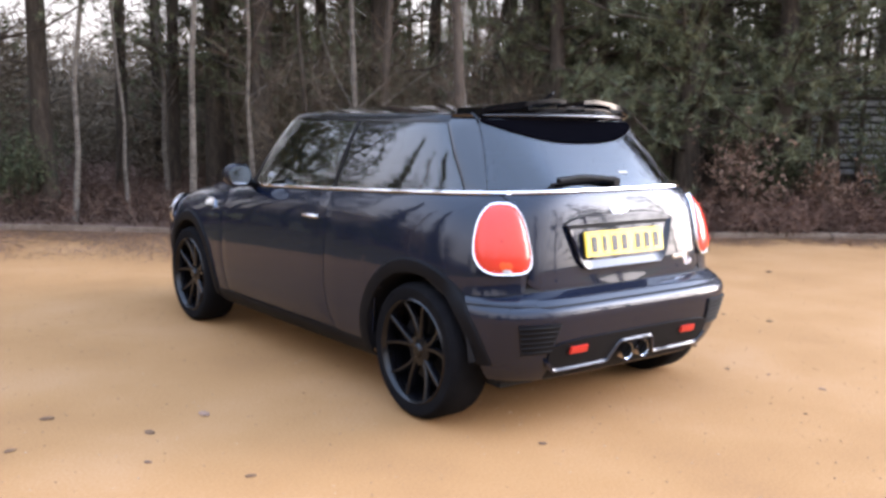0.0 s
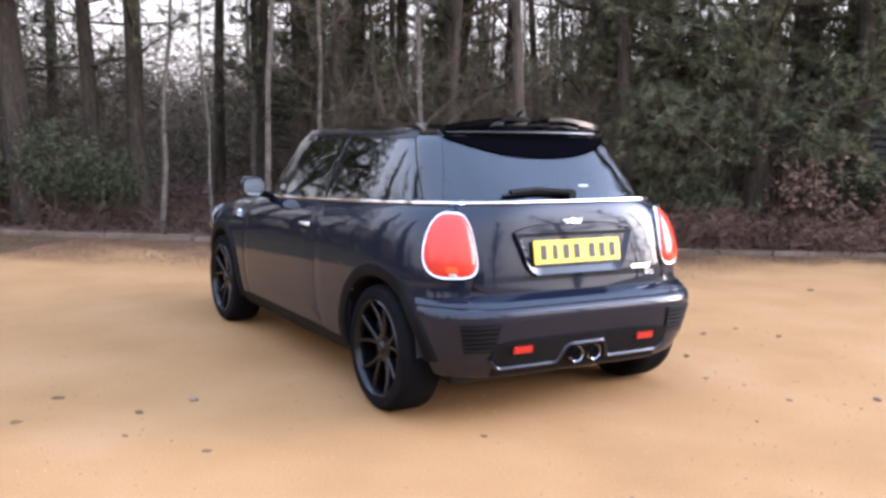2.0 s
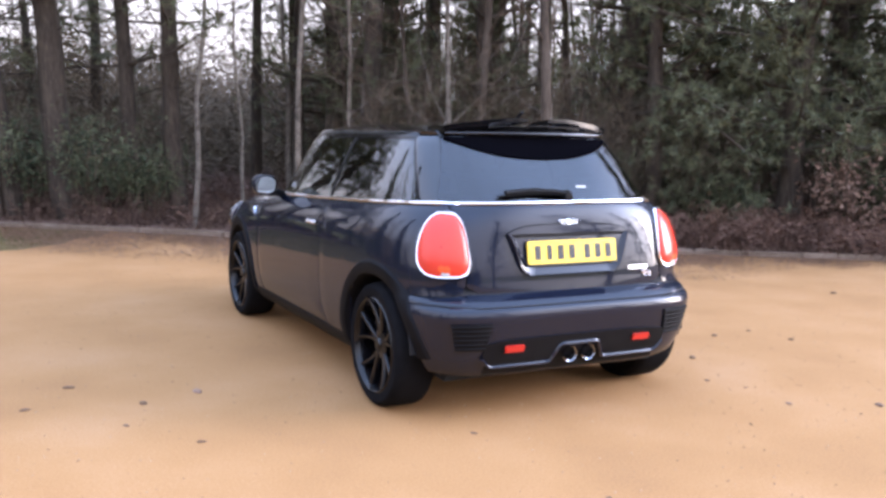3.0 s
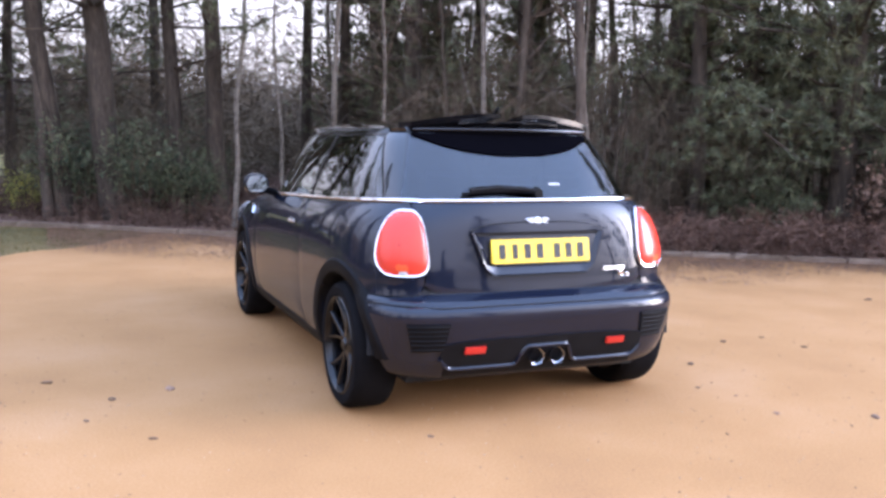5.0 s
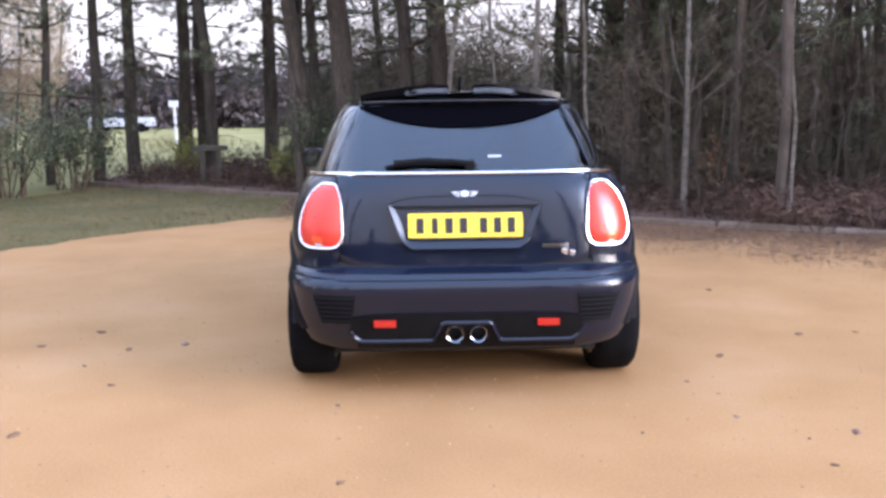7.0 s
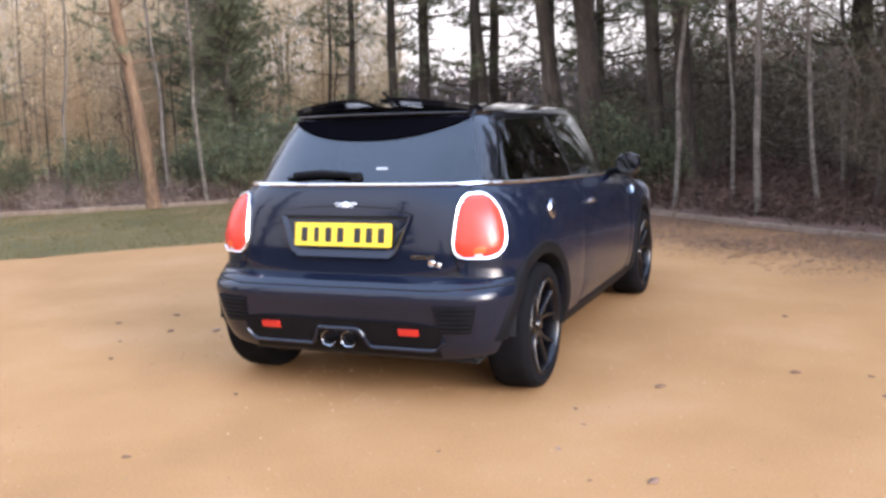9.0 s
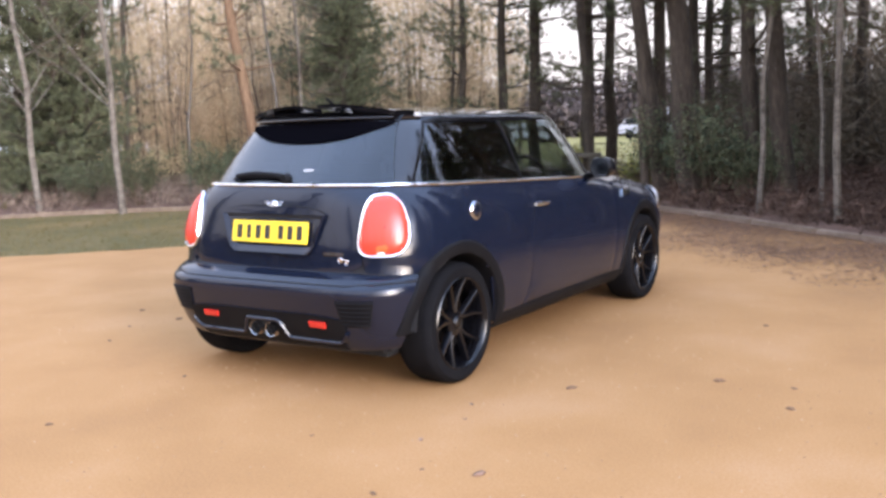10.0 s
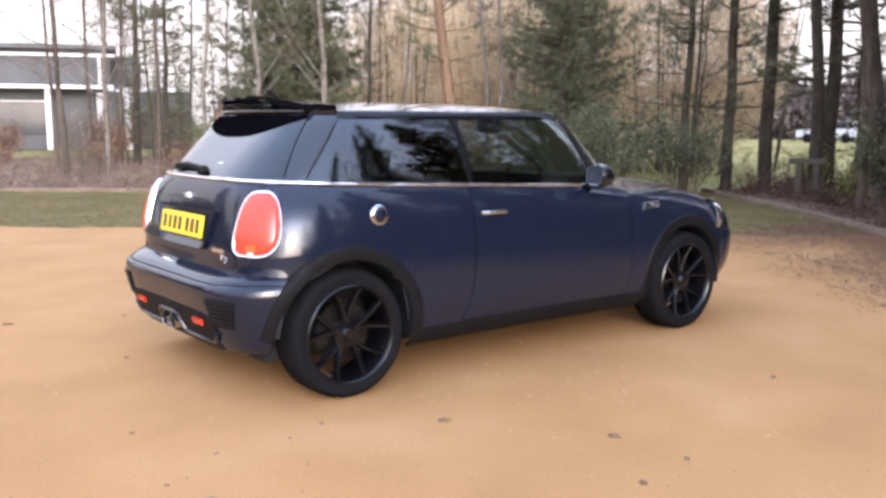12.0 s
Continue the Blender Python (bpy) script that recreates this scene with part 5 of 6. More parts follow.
part("recess_rim", rail([recess_shape(0, v / 8) for v in range(8, -1, -1)] + [recess_shape(u / 16, 0) for u in range(1, 17)] + [recess_shape(1, v / 8) for v in range(1, 9)], 0.006, 0.016), M["paint"], tailgate, "raised painted rim round the plate")
part("grab_handle", tail_patch(0, 0, 0, 0, 0.016, 30, 5, 0.026, lambda u, v: ((-0.352 + 0.704 * u), 0.888 + (0.006 + 0.034 * (1 - abs(2 * u - 1) ** 4)) * v)), M["paint"], tailgate, "body-coloured tailgate grip above the plate")
part("handle_seam", rail([(-0.352 + 0.704 * k / 32, 0.897 + 0.036 * (1 - abs(k / 16 - 1) ** 4)) for k in range(33)], 0.0035, 0.003), M["void"], tailgate)
part("handle_gap", tail_patch(-0.335, 0.335, 0.872, 0.888, 0.0065, 30, 2, 0.006), M["void"], tailgate)
plate_turn = math.atan2(0.0215, 0.118)
plate = part("number_plate", box((0.520, 0.010, 0.111), (0, 0, 0), 0.003, 2, Matrix.Rotation(-plate_turn, 4, "X")), M["plate"], tailgate, "yellow rear number plate with dark bars")
plate.location = (0, -0.4755, 0.803)
for cx, cw in ((-0.205, 0.034), (-0.138, 0.026), (-0.073, 0.034), (-0.008, 0.034), (0.083, 0.034), (0.146, 0.034), (0.209, 0.034)):
    part("plate_bar", box((cw, 0.004, 0.070), (cx, -0.0062, 0.0), 0.001, 1, Matrix.Rotation(-plate_turn, 4, "X")), M["ink"], plate, "dark upright bar")
badge = part("emblem", lathe([(0.0, -0.010), (0.014, -0.010), (0.019, -0.006), (0.021, 0.0)], 24, "Y"), M["chrome"], tailgate, "winged silver emblem")
badge.matrix_basis = Matrix.Translation(tail_spot(0, 0.938, 0.004)) @ Matrix.Rotation(-0.2, 4, "X")
for side in (-1, 1):
    for k in range(3):
        ln = 0.042 - 0.009 * k
        part("wing", box((ln, 0.005, 0.0055), (side * (0.021 + ln / 2), -0.004, 0.010 - 0.0085 * k), 0.0015, 1), M["chrome"], badge)
b = part("badge_bar", tail_patch(0.350, 0.470, 0.696, 0.714, 0.005, 8, 2, 0.004), M["chrome"], tailgate, "slim silver badge bar")
for x, z, w, h, m in ((0.455, 0.678, 0.030, 0.024, "chrome"), (0.490, 0.670, 0.020, 0.022, "satin_chrome")):
    b = part("badge_mark", box((w, 0.004, h), (0, 0, 0), 0.003, 1, Matrix.Rotation(0.25, 4, "Y")), M[m], tailgate)
    b.location = tail_spot(x, z, 0.003)

# small pale stickers on the glass
def sticker(hull, phis, z0, z1):
    return shell_mesh([[(hull.spot(p, z, 0.0045), hull.spot(p, z, 0.0030)) for p in phis] for z in (z0, (z0 + z1) / 2, z1)])


part("window_sticker", sticker(cabin, [cabin.by_x(x, 1.09) for x in (0.115, 0.135, 0.155, 0.175)], 1.098, 1.108), M["white_paint"], rear_window, "small pale sticker")
for z in (1.000, 1.016):
    st = sticker(cabin, [cabin.by_y(y, z) for y in (1.47, 1.50, 1.53, 1.56)], z, z + 0.010)
    part("window_sticker", mirrored(st), M["white_paint"], car, "small pale bars on the glass")
    st.free()

# rear wiper, parked low on the glass
wiper = part("rear_wiper", tube([cabin.spot(cabin.by_x(x, z), z, 0.022) for x, z in ((0.02, 1.060), (-0.04, 1.068), (-0.18, 1.076), (-0.32, 1.064))], 0.014, 8), M["black_plastic"], car, "black rear wiper parked on the glass")
part("wiper_hub", lathe([(0.0, -0.02), (0.022, -0.018), (0.028, 0.0), (0.03, 0.02)], 20, "Y"), M["black_plastic"], wiper).location = cabin.spot(cabin.by_x(0.03, 1.056), 1.056, 0.012)
part("wiper_blade", tube([cabin.spot(cabin.by_x(x, 1.055), 1.055 + 0.012 * math.sin((x + 0.36) * 8), 0.012) for x in (-0.36, -0.30, -0.24, -0.18, -0.12, -0.06)], 0.007, 6), M["black_plastic"], wiper)


# ---- lower bumper: vents, diffuser, reflectors, twin exhaust
def vent_shape(u, v):
    z = 0.372 + 0.130 * v
    x0, x1 = 0.520 - 0.02 * v, 0.655 + 0.035 * v
    return (x0 + (x1 - x0) * u, z)


for side in (1, -1):
    bm = tail_patch(0, 0, 0, 0, 0.007, 24, 8, 0.012, vent_shape)
    vent = part("bumper_vent", bm if side == 1 else mirrored(bm), M["black_plastic"], bumper, "black side vent with fine slats")
    for k in range(6):
        v = (k + 0.5) / 6
        b = tube([tail_spot(*vent_shape(u / 12, v), 0.008) for u in range(13)], 0.0045, 5)
        part("slat", b if side == 1 else mirrored(b), M["black_plastic"], vent)


def lower_edge(x):
    """Lower border of the bumper's black insert: it steps up over the exhausts."""
    a = abs(x)
    t = min(1.0, max(0.0, (0.158 - a) / 0.055))
    e = max(0.0, (a - 0.47) / 0.06)
    return 0.290 + 0.088 * t * t * (3 - 2 * t) + 0.05 * e * e


part("diffuser", tail_patch(0, 0, 0, 0, 0.008, 80, 8, 0.016, lambda u, v: ((-0.525 + 1.05 * u), lower_edge(-0.525 + 1.05 * u) + (0.418 - 0.02 * abs(2 * u - 1) ** 6 - lower_edge(-0.525 + 1.05 * u)) * v)), M["black_plastic"], bumper, "black lower bumper insert")
part("diffuser_lip", rail([(-0.53 + 1.06 * k / 64, lower_edge(-0.53 + 1.06 * k / 64) - 0.004) for k in range(65)], 0.010, 0.010), M["paint"], bumper, "body-coloured lip under the insert")
part("lower_valance", tail_patch(0, 0, 0, 0, 0.003, 50, 5, 0.010, lambda u, v: ((-0.50 + 1.0 * u), 0.240 + (lower_edge(-0.50 + 1.0 * u) - 0.012 - 0.240) * v)), M["black_plastic"], bumper, "black valance below the bumper")
for side in (1, -1):
    bm = tail_patch(0.320, 0.418, 0.360, 0.389, 0.019, 8, 3, 0.014)
    part("fog_lamp", bm if side == 1 else mirrored(bm), M["deep_red"], bumper, "small red lens low in the bumper")
    pipe = part("exhaust_tip", lathe([(0.0335, 0.10), (0.034, 0.0), (0.035, -0.010), (0.0375, -0.012), (0.039, -0.004), (0.039, 0.10)], 32, "Y"), M["smoked_chrome"], car, "polished round exhaust tip")
    pipe.location = (side * 0.0535, -0.552, 0.318)
    part("bore", lathe([(0.0, 0.06), (0.0333, 0.06), (0.0333, 0.003)], 24, "Y"), M["void"], pipe, "sooty black bore")


# ---- flanks: filler cap, handles, mirrors, side scuttles
def flank(y, z, off=0.0):
    return body.spot(body.by_y(y, z), z, off)


cap = part("filler_cap", lathe([(0.0, 0.012), (0.040, 0.012), (0.048, 0.008), (0.052, 0.0)], 32), M["smoked_chrome"], car, "round chrome fuel cap on the right flank")
cap.location = flank(0.165, 0.868, 0.0)
part("cap_centre", lathe([(0.0, 0.015), (0.030, 0.015), (0.034, 0.012)], 28), M["paint"], cap)
for side, door in ((1, doors[0]), (-1, doors[1])):
    path = [flank(0.79 + 0.16 * k / 6, 0.842, 0.012 + 0.016 * math.sin(math.pi * k / 6)) for k in range(7)]
    b = tube(path, 0.0105, 8)
    part("door_handle", b if side == 1 else mirrored(b), M["chrome"], door, "chrome door handle")
    sc = shell_mesh([[(flank(2.06 + 0.15 * u + 0.03 * v, 0.785 + 0.045 * v + 0.01 * u, 0.010), flank(2.06 + 0.15 * u + 0.03 * v, 0.785 + 0.045 * v + 0.01 * u, -0.004)) for u in (0, 0.25, 0.5, 0.75, 1)] for v in (0, 0.5, 1)])
    part("side_scuttle", sc if side == 1 else mirrored(sc), M["chrome"], car, "chrome side indicator trim")
    m = bmesh.new()
    bmesh.ops.create_uvsphere(m, u_segments=24, v_segments=14, radius=1)
    for v in m.verts:
        x, y, z = v.co
        y = max(y, -0.35)
        v.co = Vector((0.925 + 0.078 * math.copysign(abs(x) ** 0.8, x), 1.585 + 0.095 * y, 1.012 + 0.066 * math.copysign(abs(z) ** 0.8, z)))
    mir = part("door_mirror", m if side == 1 else mirrored(m), M["paint"] if side == -1 else M["gloss_black"], car, "rounded door mirror")
    b = tube([Vector((0.775, 1.66, 0.945)), Vector((0.83, 1.63, 0.962)), Vector((0.89, 1.60, 0.975))], 0.024, 8)
    part("mirror_arm", b if side == 1 else mirrored(b), M["black_plastic"], mir)
    b = lathe([(0.0, -0.006), (0.88, -0.006), (0.92, 0.0)], 28, "Y")
    for v in b.verts:
        v.co = Vector((math.copysign(abs(v.co.x) ** 0.75, v.co.x) * 0.070, v.co.y, math.copysign(abs(v.co.z) ** 0.75, v.co.z) * 0.058))
    bmesh.ops.transform(b, matrix=Matrix.Translation((0.925, 1.552, 1.012)) @ Matrix.Rotation(-0.045, 4, "X"), verts=b.verts)
    part("mirror_glass", b if side == 1 else mirrored(b), M["mirror" if side == 1 else "mirror_lit"], mir, "mirror glass")
    b = tube([flank(1.79, 0.942, 0.004)] + [flank(1.62 + 0.03 * k, 0.944, 0.006) for k in range(5, -1, -1)], 0.006, 6)
    part("window_seal", b if side == 1 else mirrored(b), M["black_plastic"], door)
    # headlamp
    hl = lathe([(0.0, 0.050), (0.05, 0.045), (0.085, 0.025), (0.10, 0.0)], 28, "Y")
    h = part("headlamp", hl, M["clear_lens"], car, "round clear headlamp")
    h.location = body.spot(body.by_y(2.90, 0.72), 0.72, -0.080)
    h.location.x *= side
    hr = lathe([(0.095, -0.01), (0.102, 0.02), (0.112, 0.024), (0.122, 0.0), (0.122, -0.03)], 32, "Y")
    part("surround", hr, M["chrome"], h, "chrome headlamp ring")


# ---- wheels
def wheel_parts(x, y, side):
    wheel = part("wheel", lathe([(0.232, 0.100), (0.250, 0.108), (0.285, 0.1065), (0.302, 0.092), (0.3095, 0.070), (0.3105, 0.03), (0.3105, -0.03), (0.3095, -0.070), (0.302, -0.092), (0.285, -0.105), (0.232, -0.098), (0.222, 0.0), (0.232, 0.100)], 72), M["tyre"], car, "low-profile black tyre on a black alloy rim")
    wheel.matrix_basis = Matrix.Translation((x, y, AXLE)) @ (Matrix.Identity(4) if side == 1 else Matrix.Rotation(math.pi, 4, "Z")) @ Matrix.Rotation(0.35 + y, 4, "X")
    part("rim", lathe([(0.240, 0.104), (0.2335, 0.110), (0.226, 0.104), (0.219, 0.080), (0.212, 0.0), (0.216, -0.095), (0.236, -0.098)], 72), M["rim"], wheel, "gloss black rim lip")
    part("brake_disc", lathe([(0.06, 0.012), (0.150, 0.012), (0.150, -0.012), (0.06, -0.012)], 48), M["steel"], wheel, "grey brake disc")
    part("hub", lathe([(0.0, 0.078), (0.028, 0.078), (0.034, 0.070), (0.070, 0.062), (0.072, 0.02), (0.06, 0.0)], 40), M["rim"], wheel)
    part("hub_cap", lathe([(0.0, 0.083), (0.022, 0.083), (0.026, 0.078)], 28), M["steel"], wheel, "small dark metal hub cap")
    for k in range(5):
        for s in (-1, 1):
            bm = bmesh.new()
            rows = []
            for j in range(7):
                t = j / 6
                r = 0.045 + 0.185 * t
                bend = s * (0.050 - 0.010 * t + 0.185 * t * 0.30) / max(r, 0.05) * (0.55 + 0.1 * t)
                a = 2 * math.pi * k / 5 + min(0.42, 0.10 + 0.26 * t) * s * (0.9)
                half = 0.013 - 0.002 * t
                front = 0.066 + 0.030 * t ** 2
                d, n = Vector((0, math.cos(a), math.sin(a))), Vector((0, -math.sin(a), math.cos(a)))
                c = d * r
                rows.append([(c - n * half + Vector((front - 0.008, 0, 0)), c - n * half + Vector((front - 0.034, 0, 0))),
                             (c - n * half * 0.5 + Vector((front, 0, 0)), c - n * half * 0.5 + Vector((front - 0.036, 0, 0))),
                             (c + n * half * 0.5 + Vector((front, 0, 0)), c + n * half * 0.5 + Vector((front - 0.036, 0, 0))),
                             (c + n * half + Vector((front - 0.008, 0, 0)), c + n * half + Vector((front - 0.034, 0, 0)))])
            bm.free()
            part("spoke", shell_mesh(rows), M["rim"], wheel)
    cal = shell_mesh([[(Vector((0.035, 0.158 * math.cos(a), 0.158 * math.sin(a))), Vector((-0.03, 0.158 * math.cos(a), 0.158 * math.sin(a)))) if e else (Vector((0.035, 0.10 * math.cos(a), 0.10 * math.sin(a))), Vector((-0.03, 0.10 * math.cos(a), 0.10 * math.sin(a)))) for e in (0, 1)] for a in [1.9 + 0.9 * k / 8 for k in range(9)]])
    part("caliper", cal, M["black_plastic"], wheel)


for x, y, side in ((0.742, 0.0, 1), (-0.742, 0.0, -1), (0.742, WHEELBASE, 1), (-0.742, WHEELBASE, -1)):
    wheel_parts(x, y, side)


# ---- cabin
def cushion(size, centre, turn=0.0, bulge=0.03):
    bm = box(size, (0, 0, 0), min(size) * 0.35, 4, Matrix.Rotation(turn, 4, "X"))
    bmesh.ops.translate(bm, verts=bm.verts, vec=centre)
    return bm


for x in (-0.36, 0.36):
    seat = part("front_seat", cushion((0.50, 0.50, 0.16), (x, 1.12, 0.52)), M["fabric"], car, "dark cloth front seat")
    part("backrest", cushion((0.48, 0.15, 0.66), (x, 0.80, 0.84), 0.28), M["fabric"], seat)
    part("headrest", cushion((0.26, 0.10, 0.18), (x, 0.665, 1.235), 0.2), M["fabric"], seat)
rear_seat = part("rear_seat", cushion((1.10, 0.45, 0.15), (0, 0.30, 0.55)), M["fabric"], car, "dark cloth rear bench")
part("backrest", cushion((1.10, 0.14, 0.55), (0, 0.05, 0.80), 0.3), M["fabric"], rear_seat)
for x in (-0.33, 0.33):
    part("headrest", cushion((0.25, 0.09, 0.13), (x, -0.03, 1.10), 0.2), M["fabric"], rear_seat)
part("dashboard", cushion((1.36, 0.42, 0.30), (0, 1.80, 0.84)), M["black_plastic"], car)
part("parcel_shelf", box((1.12, 0.30, 0.02), (0, -0.18, 0.985), 0.006), M["fabric"], car)
part("roof_lining", box((1.00, 1.45, 0.02), (0, 0.84, 1.345), 0.008), M["fabric"], car)
bm = bmesh.new()
wheel_path = [Vector((0.36 + 0.18 * math.cos(a), 1.50 + 0.06 * math.sin(a), 0.92 + 0.17 * math.sin(a))) for a in [2 * math.pi * k / 28 for k in range(28)]]
bm.free()
sw = part("steering_wheel", tube(wheel_path, 0.014, 8, closed=True), M["black_plastic"], car, "black steering wheel")
part("steering_hub", box((0.30, 0.04, 0.08), (0.36, 1.515, 0.91), 0.015), M["black_plastic"], sw)
rm = part("interior_mirror", box((0.24, 0.03, 0.065), (0.02, 1.55, 1.275), 0.014, 3), M["black_plastic"], car)
part("mirror_stem", tube([Vector((0.02, 1.56, 1.29)), Vector((0.02, 1.60, 1.345))], 0.008, 6), M["black_plastic"], rm)
for side in (-1, 1):
    b = shell_mesh([[(flank(y, z, -0.05), flank(y, z, -0.07)) for y in (0.40, 0.8, 1.2, 1.6, 1.9)] for z in (0.40, 0.65, 0.93)])
    part("door_lining", b if side == 1 else mirrored(b), M["fabric"], car)


# ---------------------------------------------------------------- far things
def plain(name, size, at, mat, parent, label="", turn=0.0, bevel=0.01):
    ob = part(name, box(size, (0, 0, 0), bevel, 1), mat, parent, label, smooth=False)
    ob.matrix_basis = pose(*at, 0, 0, turn)
    return ob


M["cladding"] = speckle(material("dark_grey_cladding", (0.07, 0.07, 0.075), 0.6), [(0.3, (0.040, 0.040, 0.041)), (0.7, (0.074, 0.073, 0.073))], scale=0.8, fine=6, bump=0.1, depth=0.01)
M["white_trim"] = speckle(material("white_trim", (0.66, 0.65, 0.64), 0.6), [(0.3, (0.56, 0.55, 0.54)), (0.7, (0.72, 0.71, 0.70))], scale=2, fine=20, bump=0)
M["dark_window"] = material("dark_window_glass", (0.02, 0.022, 0.026), 0.08)
M["post_wood"] = speckle(material("weathered_post", (0.2, 0.17, 0.13), 0.9), [(0.3, (0.045, 0.038, 0.027)), (0.7, (0.11, 0.092, 0.066))], scale=4, fine=30, bump=0.4, depth=0.01)
M["white_body"] = material("white_car_paint", (0.38, 0.39, 0.43), 0.3, coat=0.6)


def building():
    """Two-storey dark-clad block with pale string courses and porch posts."""
    b = thing("office_building", "low dark-clad flat-roofed building with white trim and posts", "building")
    w = 22.0
    plain("wall", (w, 9.0, 1.75), (0, 0, 3.84), M["cladding"], b)
    plain("roof", (w + 0.7, 9.8, 0.22), (0, 0, 4.82), M["cladding"], b)
    plain("parapet_trim", (w + 0.5, 0.10, 0.13), (0, -4.62, 4.46), M["white_trim"], b, "white trim below the roof")
    plain("string_course", (w + 0.3, 0.12, 0.17), (0, -4.62, 2.98), M["white_trim"], b, "white band between the storeys")
    plain("lower_wall", (w - 1.5, 7.6, 2.96), (0, 0.3, 1.48), M["cladding"], b)
    for k in range(7):
        x = -w / 2 + 0.1 + k * (w - 2.9) / 6
        plain("post", (0.24, 0.24, 2.92), (x, -4.4, 1.46), M["white_trim"], b, "white porch post")
        if k < 6:
            win = plain("window", (2.5, 0.08, 1.6), (x + 1.75, -3.52, 1.5), M["dark_window"], b)
            plain("frame", (2.62, 0.05, 0.06), (0, -0.03, 0.82), M["white_trim"], win)
    return b


block = building()
plain("annex", (1.6, 6.0, 1.7), (11.7, 0.6, 3.75), M["cladding"], block)
plain("low_wing", (3.9, 7.0, 2.85), (12.8, 0.0, 1.425), M["cladding"], block)
plain("wing_trim", (4.0, 0.10, 0.10), (12.8, -3.56, 2.86), M["white_trim"], block, "white edge of the low wing")
plain("pier", (0.45, 0.40, 3.0), (11.8, -4.3, 1.5), M["white_trim"], block, "broad white pier")
M["red_brick"] = speckle(material("red_brick", (0.3, 0.12, 0.08), 0.9, spec=0.2), [(0.3, (0.15, 0.080, 0.058)), (0.7, (0.26, 0.14, 0.10))], scale=1.5, fine=14, bump=0.2, depth=0.01)
garden_wall = thing("brick_wall", "low red brick wall beside the dark building", "wall")
plain("brickwork", (2.9, 0.40, 1.75), (0, 0, 0.875), M["red_brick"], garden_wall)
plain("coping", (3.0, 0.50, 0.10), (0, 0, 1.80), M["kerb"], garden_wall)
plain("corner_trim", (0.14, 0.14, 1.5), (10.55, -4.57, 3.75), M["white_trim"], block)
block.matrix_basis = pose(-48.8, 3.6, 0, 0, 0, 72)
garden_wall.matrix_basis = pose(-48.8, 3.6, 0, 0, 0, 72) @ Matrix.Translation((17.5, -2.5, 0))


def parked_car(x, y, turn):
    """A small pale hatchback far off beyond the trees."""
    c = thing("parked_car", "white car parked far off beyond the trees", "car", "cars parked far off")
    prof = [(-2.0, 0.35), (-2.05, 0.75), (-1.85, 0.95), (-1.55, 1.40), (-0.2, 1.47), (0.75, 0.98), (1.75, 0.85), (2.0, 0.65), (2.0, 0.35)]
    rows = [[(Vector((px, s * (0.84 - 0.22 * max(0, (pz - 0.95) / 0.5)), pz)), Vector((px * 0.98, s * (0.80 - 0.22 * max(0, (pz - 0.95) / 0.5)), pz))) for px, pz in prof] for s in (-1, -0.5, 0, 0.5, 1)]
    part("body", shell_mesh(rows), M["white_body"], c, smooth=False)
    for s in (-1, 1):
        plain("flank", (3.9, 0.04, 0.55), (0, s * 0.82, 0.65), M["white_body"], c)
        plain("side_window", (1.9, 0.03, 0.32), (-0.55, s * 0.755, 1.18), M["dark_window"], c)
        for wx in (-1.25, 1.25):
            w = part("wheel", lathe([(0.0, -0.09), (0.30, -0.09), (0.31, 0.0), (0.30, 0.09), (0.0, 0.09)], 20, "Y"), M["tyre"], c)
            w.location = (wx, s * 0.78, 0.31)
    plain("rear_window", (0.03, 1.2, 0.36), (-1.74, 0, 1.15), M["dark_window"], c)
    c.matrix_basis = pose(x, y, -0.03, 0, 0, turn)


for x, y, a in ((-29, 56, 190), (-20, 57, 8), (-45.5, 33, 40), (-50.5, 29.0, 215)):
    parked_car(x, y, a)

sign = thing("sign_post", "white post with a small white board in the field", "sign")
plain("pole", (0.09, 0.09, 1.7), (0, 0, 0.85), M["white_trim"], sign)
plain("board", (0.42, 0.05, 0.24), (0, -0.06, 1.62), M["white_trim"], sign)
sign.matrix_basis = pose(-10.2, 33.0, -0.03)

# low wooden rail by the gap in the wood
rail_stand = thing("wooden_rail", "low weathered wooden hitching rail beside a pine", "rail")
for k in (-1, 1):
    plain("post", (0.10, 0.10, 0.66), (k * 0.14, 0, 0.33), M["post_wood"], rail_stand)
plain("top_rail", (0.62, 0.12, 0.09), (0, 0, 0.69), M["post_wood"], rail_stand)
rail_stand.matrix_basis = pose(-4.0, 11.9, -0.02, 0, 0, 15)

shed = thing("slatted_shed", "grey shed with horizontal slats beyond the pines", "shed")
plain("wall", (6.0, 3.0, 2.2), (0, 0, 1.1), M["cladding"], shed)
for k in range(12):
    plain("slat", (6.1, 0.05, 0.10), (0, -1.53, 0.35 + 0.16 * k), M["silver"], shed)
plain("roof", (6.4, 3.4, 0.12), (0, 0, 2.27), M["cladding"], shed)
shed.matrix_basis = pose(17.8, 6.6, 0.03, 0, 0, -60)


# ---- loose bits on the gravel
M["clod"] = speckle(material("clod_earth", (0.2, 0.12, 0.07), 0.95, spec=0.2), [(0.3, (0.10, 0.056, 0.034)), (0.7, (0.21, 0.125, 0.074))], scale=12, fine=80, bump=0.6, depth=0.01)


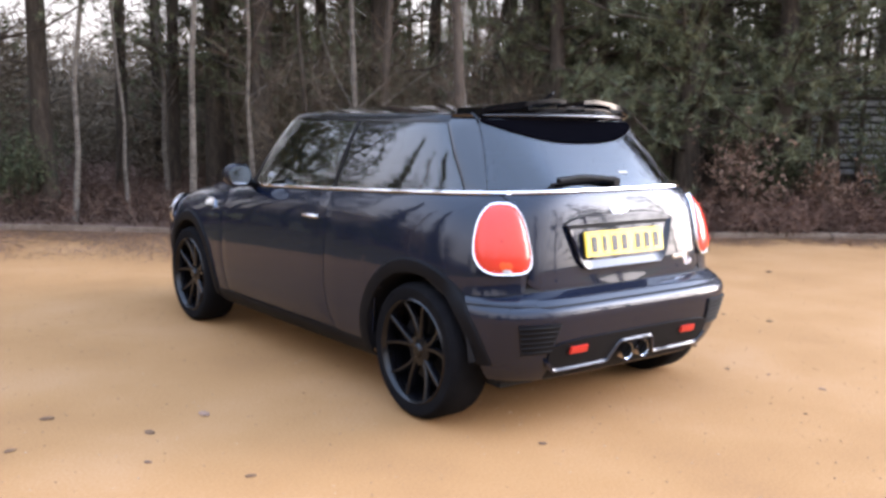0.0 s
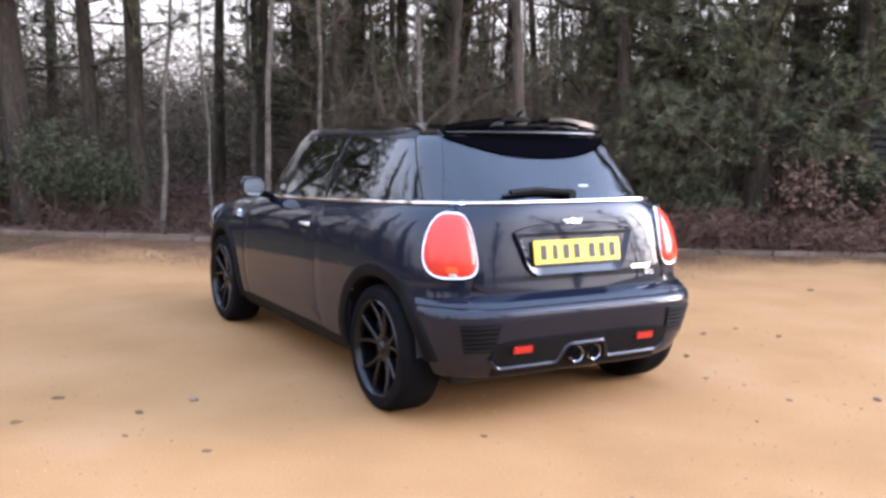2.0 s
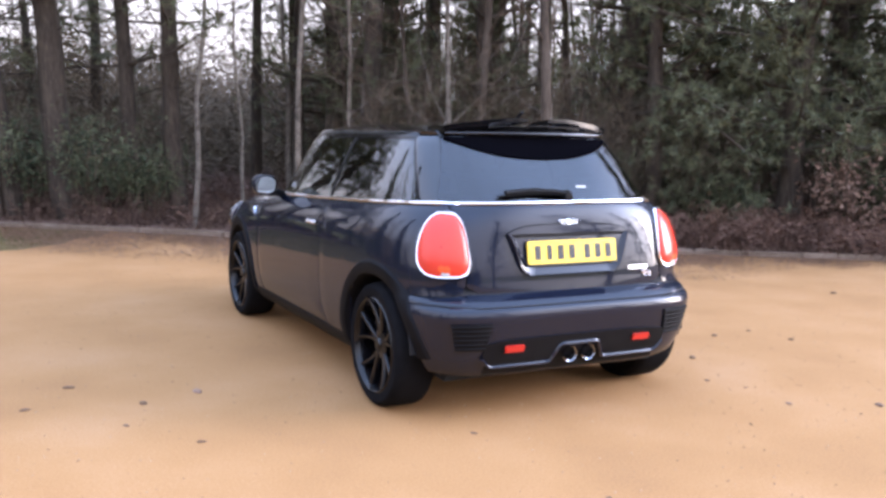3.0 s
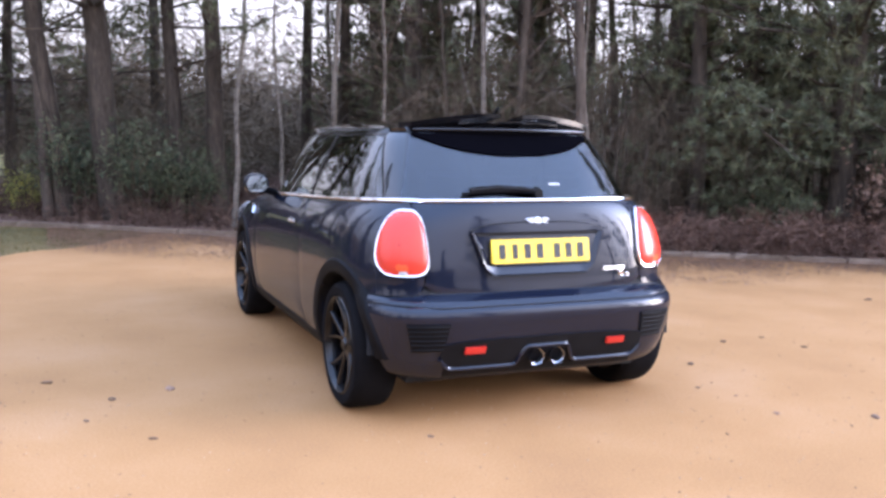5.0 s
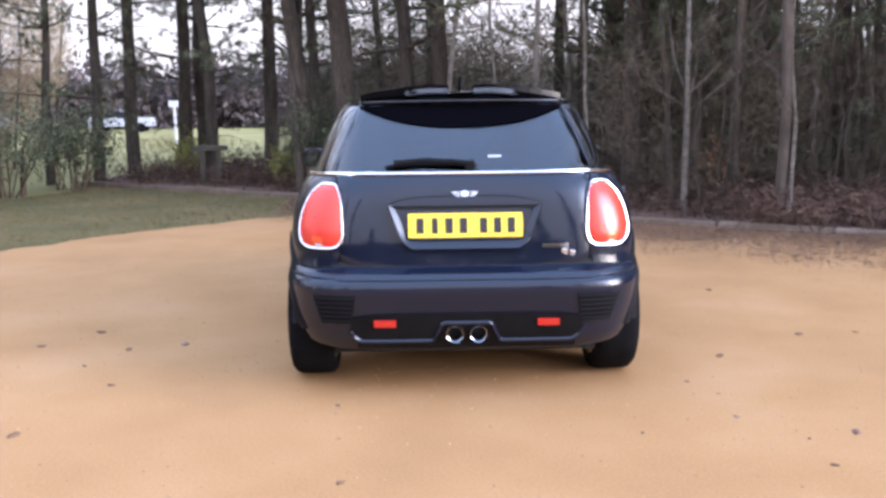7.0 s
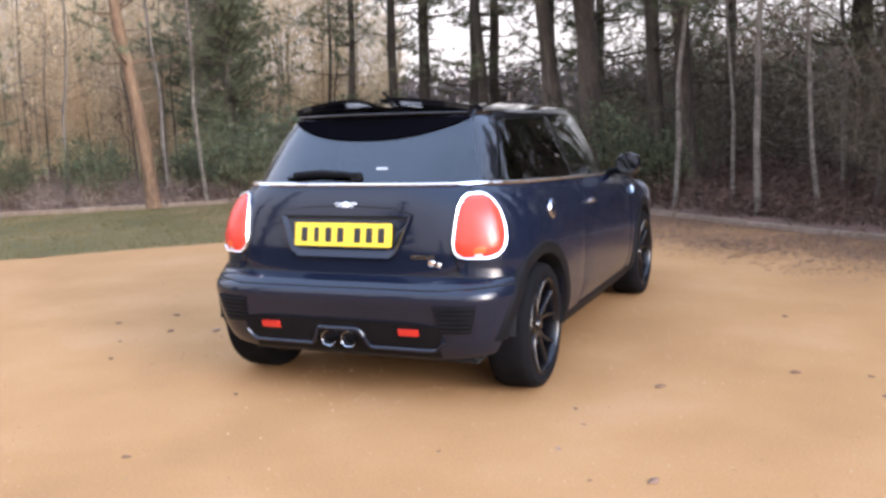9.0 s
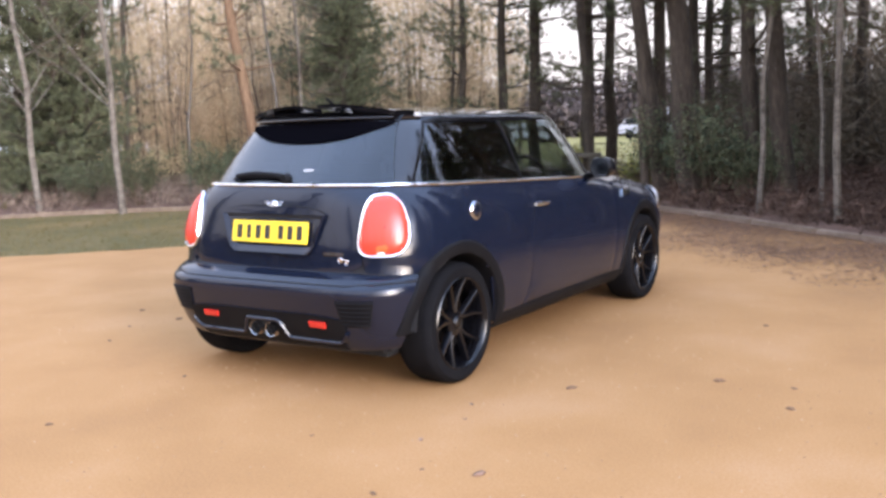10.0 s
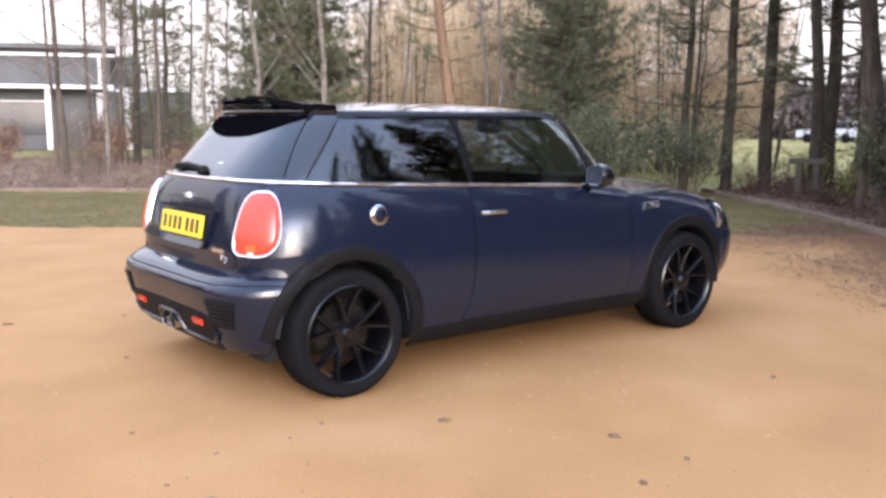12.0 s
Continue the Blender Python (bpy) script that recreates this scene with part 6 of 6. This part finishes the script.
def clod(name, x, y, size, mat, label, seed):
    r = random.Random(seed)
    bm = bmesh.new()
    bmesh.ops.create_icosphere(bm, subdivisions=2, radius=1)
    for v in bm.verts:
        v.co = Vector((v.co.x * size * r.uniform(0.8, 1.2), v.co.y * size * 0.6 * r.uniform(0.8, 1.2), v.co.z * size * 0.28 * r.uniform(0.7, 1.2)))
    ob = part(name, bm, mat, None, "", smooth=True)
    ob.matrix_basis = pose(x, y, size * 0.12, 0, 0, r.uniform(0, 360))
    return tagged(ob, label, name.replace("_", " "), "bits lying on the gravel")


BITS = [(-2.17, 0.91, 0.05), (-1.58, 0.58, 0.06), (-1.87, 0.48, 0.05), (-2.4, 0.58, 0.04), (-0.59, -0.59, 0.03), (4.3, 1.53, 0.06), (-1.74, -0.21, 0.035),
        (1.57, -1.05, 0.05), (1.33, -1.39, 0.03), (-1.91, -0.91, 0.055), (-2.0, 0.15, 0.03), (-0.5, -1.47, 0.035), (1.35, -1.11, 0.02), (1.15, -0.83, 0.03), (0.7, -1.01, 0.02),
        (1.98, 0.58, 0.05), (2.91, -0.35, 0.05), (2.39, 0.28, 0.04), (1.38, 0.14, 0.05), (1.17, -0.51, 0.02), (2.33, 0.61, 0.03), (1.86, 1.92, 0.04), (1.08, -0.31, 0.025)]
for k, (x, y, size) in enumerate(BITS):
    size *= 0.62
    if k % 3 == 1:
        clod("dead_leaf", x, y, size, M["russet"], "curled brown dead leaf on the gravel", k)
    else:
        clod("earth_clod", x, y, size, M["clod"], "small brown clod of earth on the gravel", k)


def grit(s, x, y, r):
    c = Vector((x, y, 0.002))
    a = r.uniform(0.003, 0.008)
    n = len(s.v)
    s.v += [c + Vector((a, 0, 0)), c + Vector((-0.5 * a, 0.8 * a, 0)), c + Vector((-0.6 * a, -0.8 * a, 0)), c + Vector((0, 0, 0.7 * a))]
    s.f += [(n, n + 1, n + 3), (n + 1, n + 2, n + 3), (n + 2, n, n + 3)]


M["grit"] = speckle(material("loose_grit", (0.35, 0.24, 0.15), 0.9), [(0.25, (0.19, 0.11, 0.06)), (0.5, (0.29, 0.175, 0.095)), (0.75, (0.38, 0.25, 0.15))], scale=3, fine=20, bump=0, islands=0.6)
scatter("grit", M["grit"], 5200, [(-6, -3), (5, -4), (7, 2), (0, 7), (-5, 3)], (-6, 7, -4, 7), 71, grit, "loose grit and crumbs strewn over the gravel", "grit")
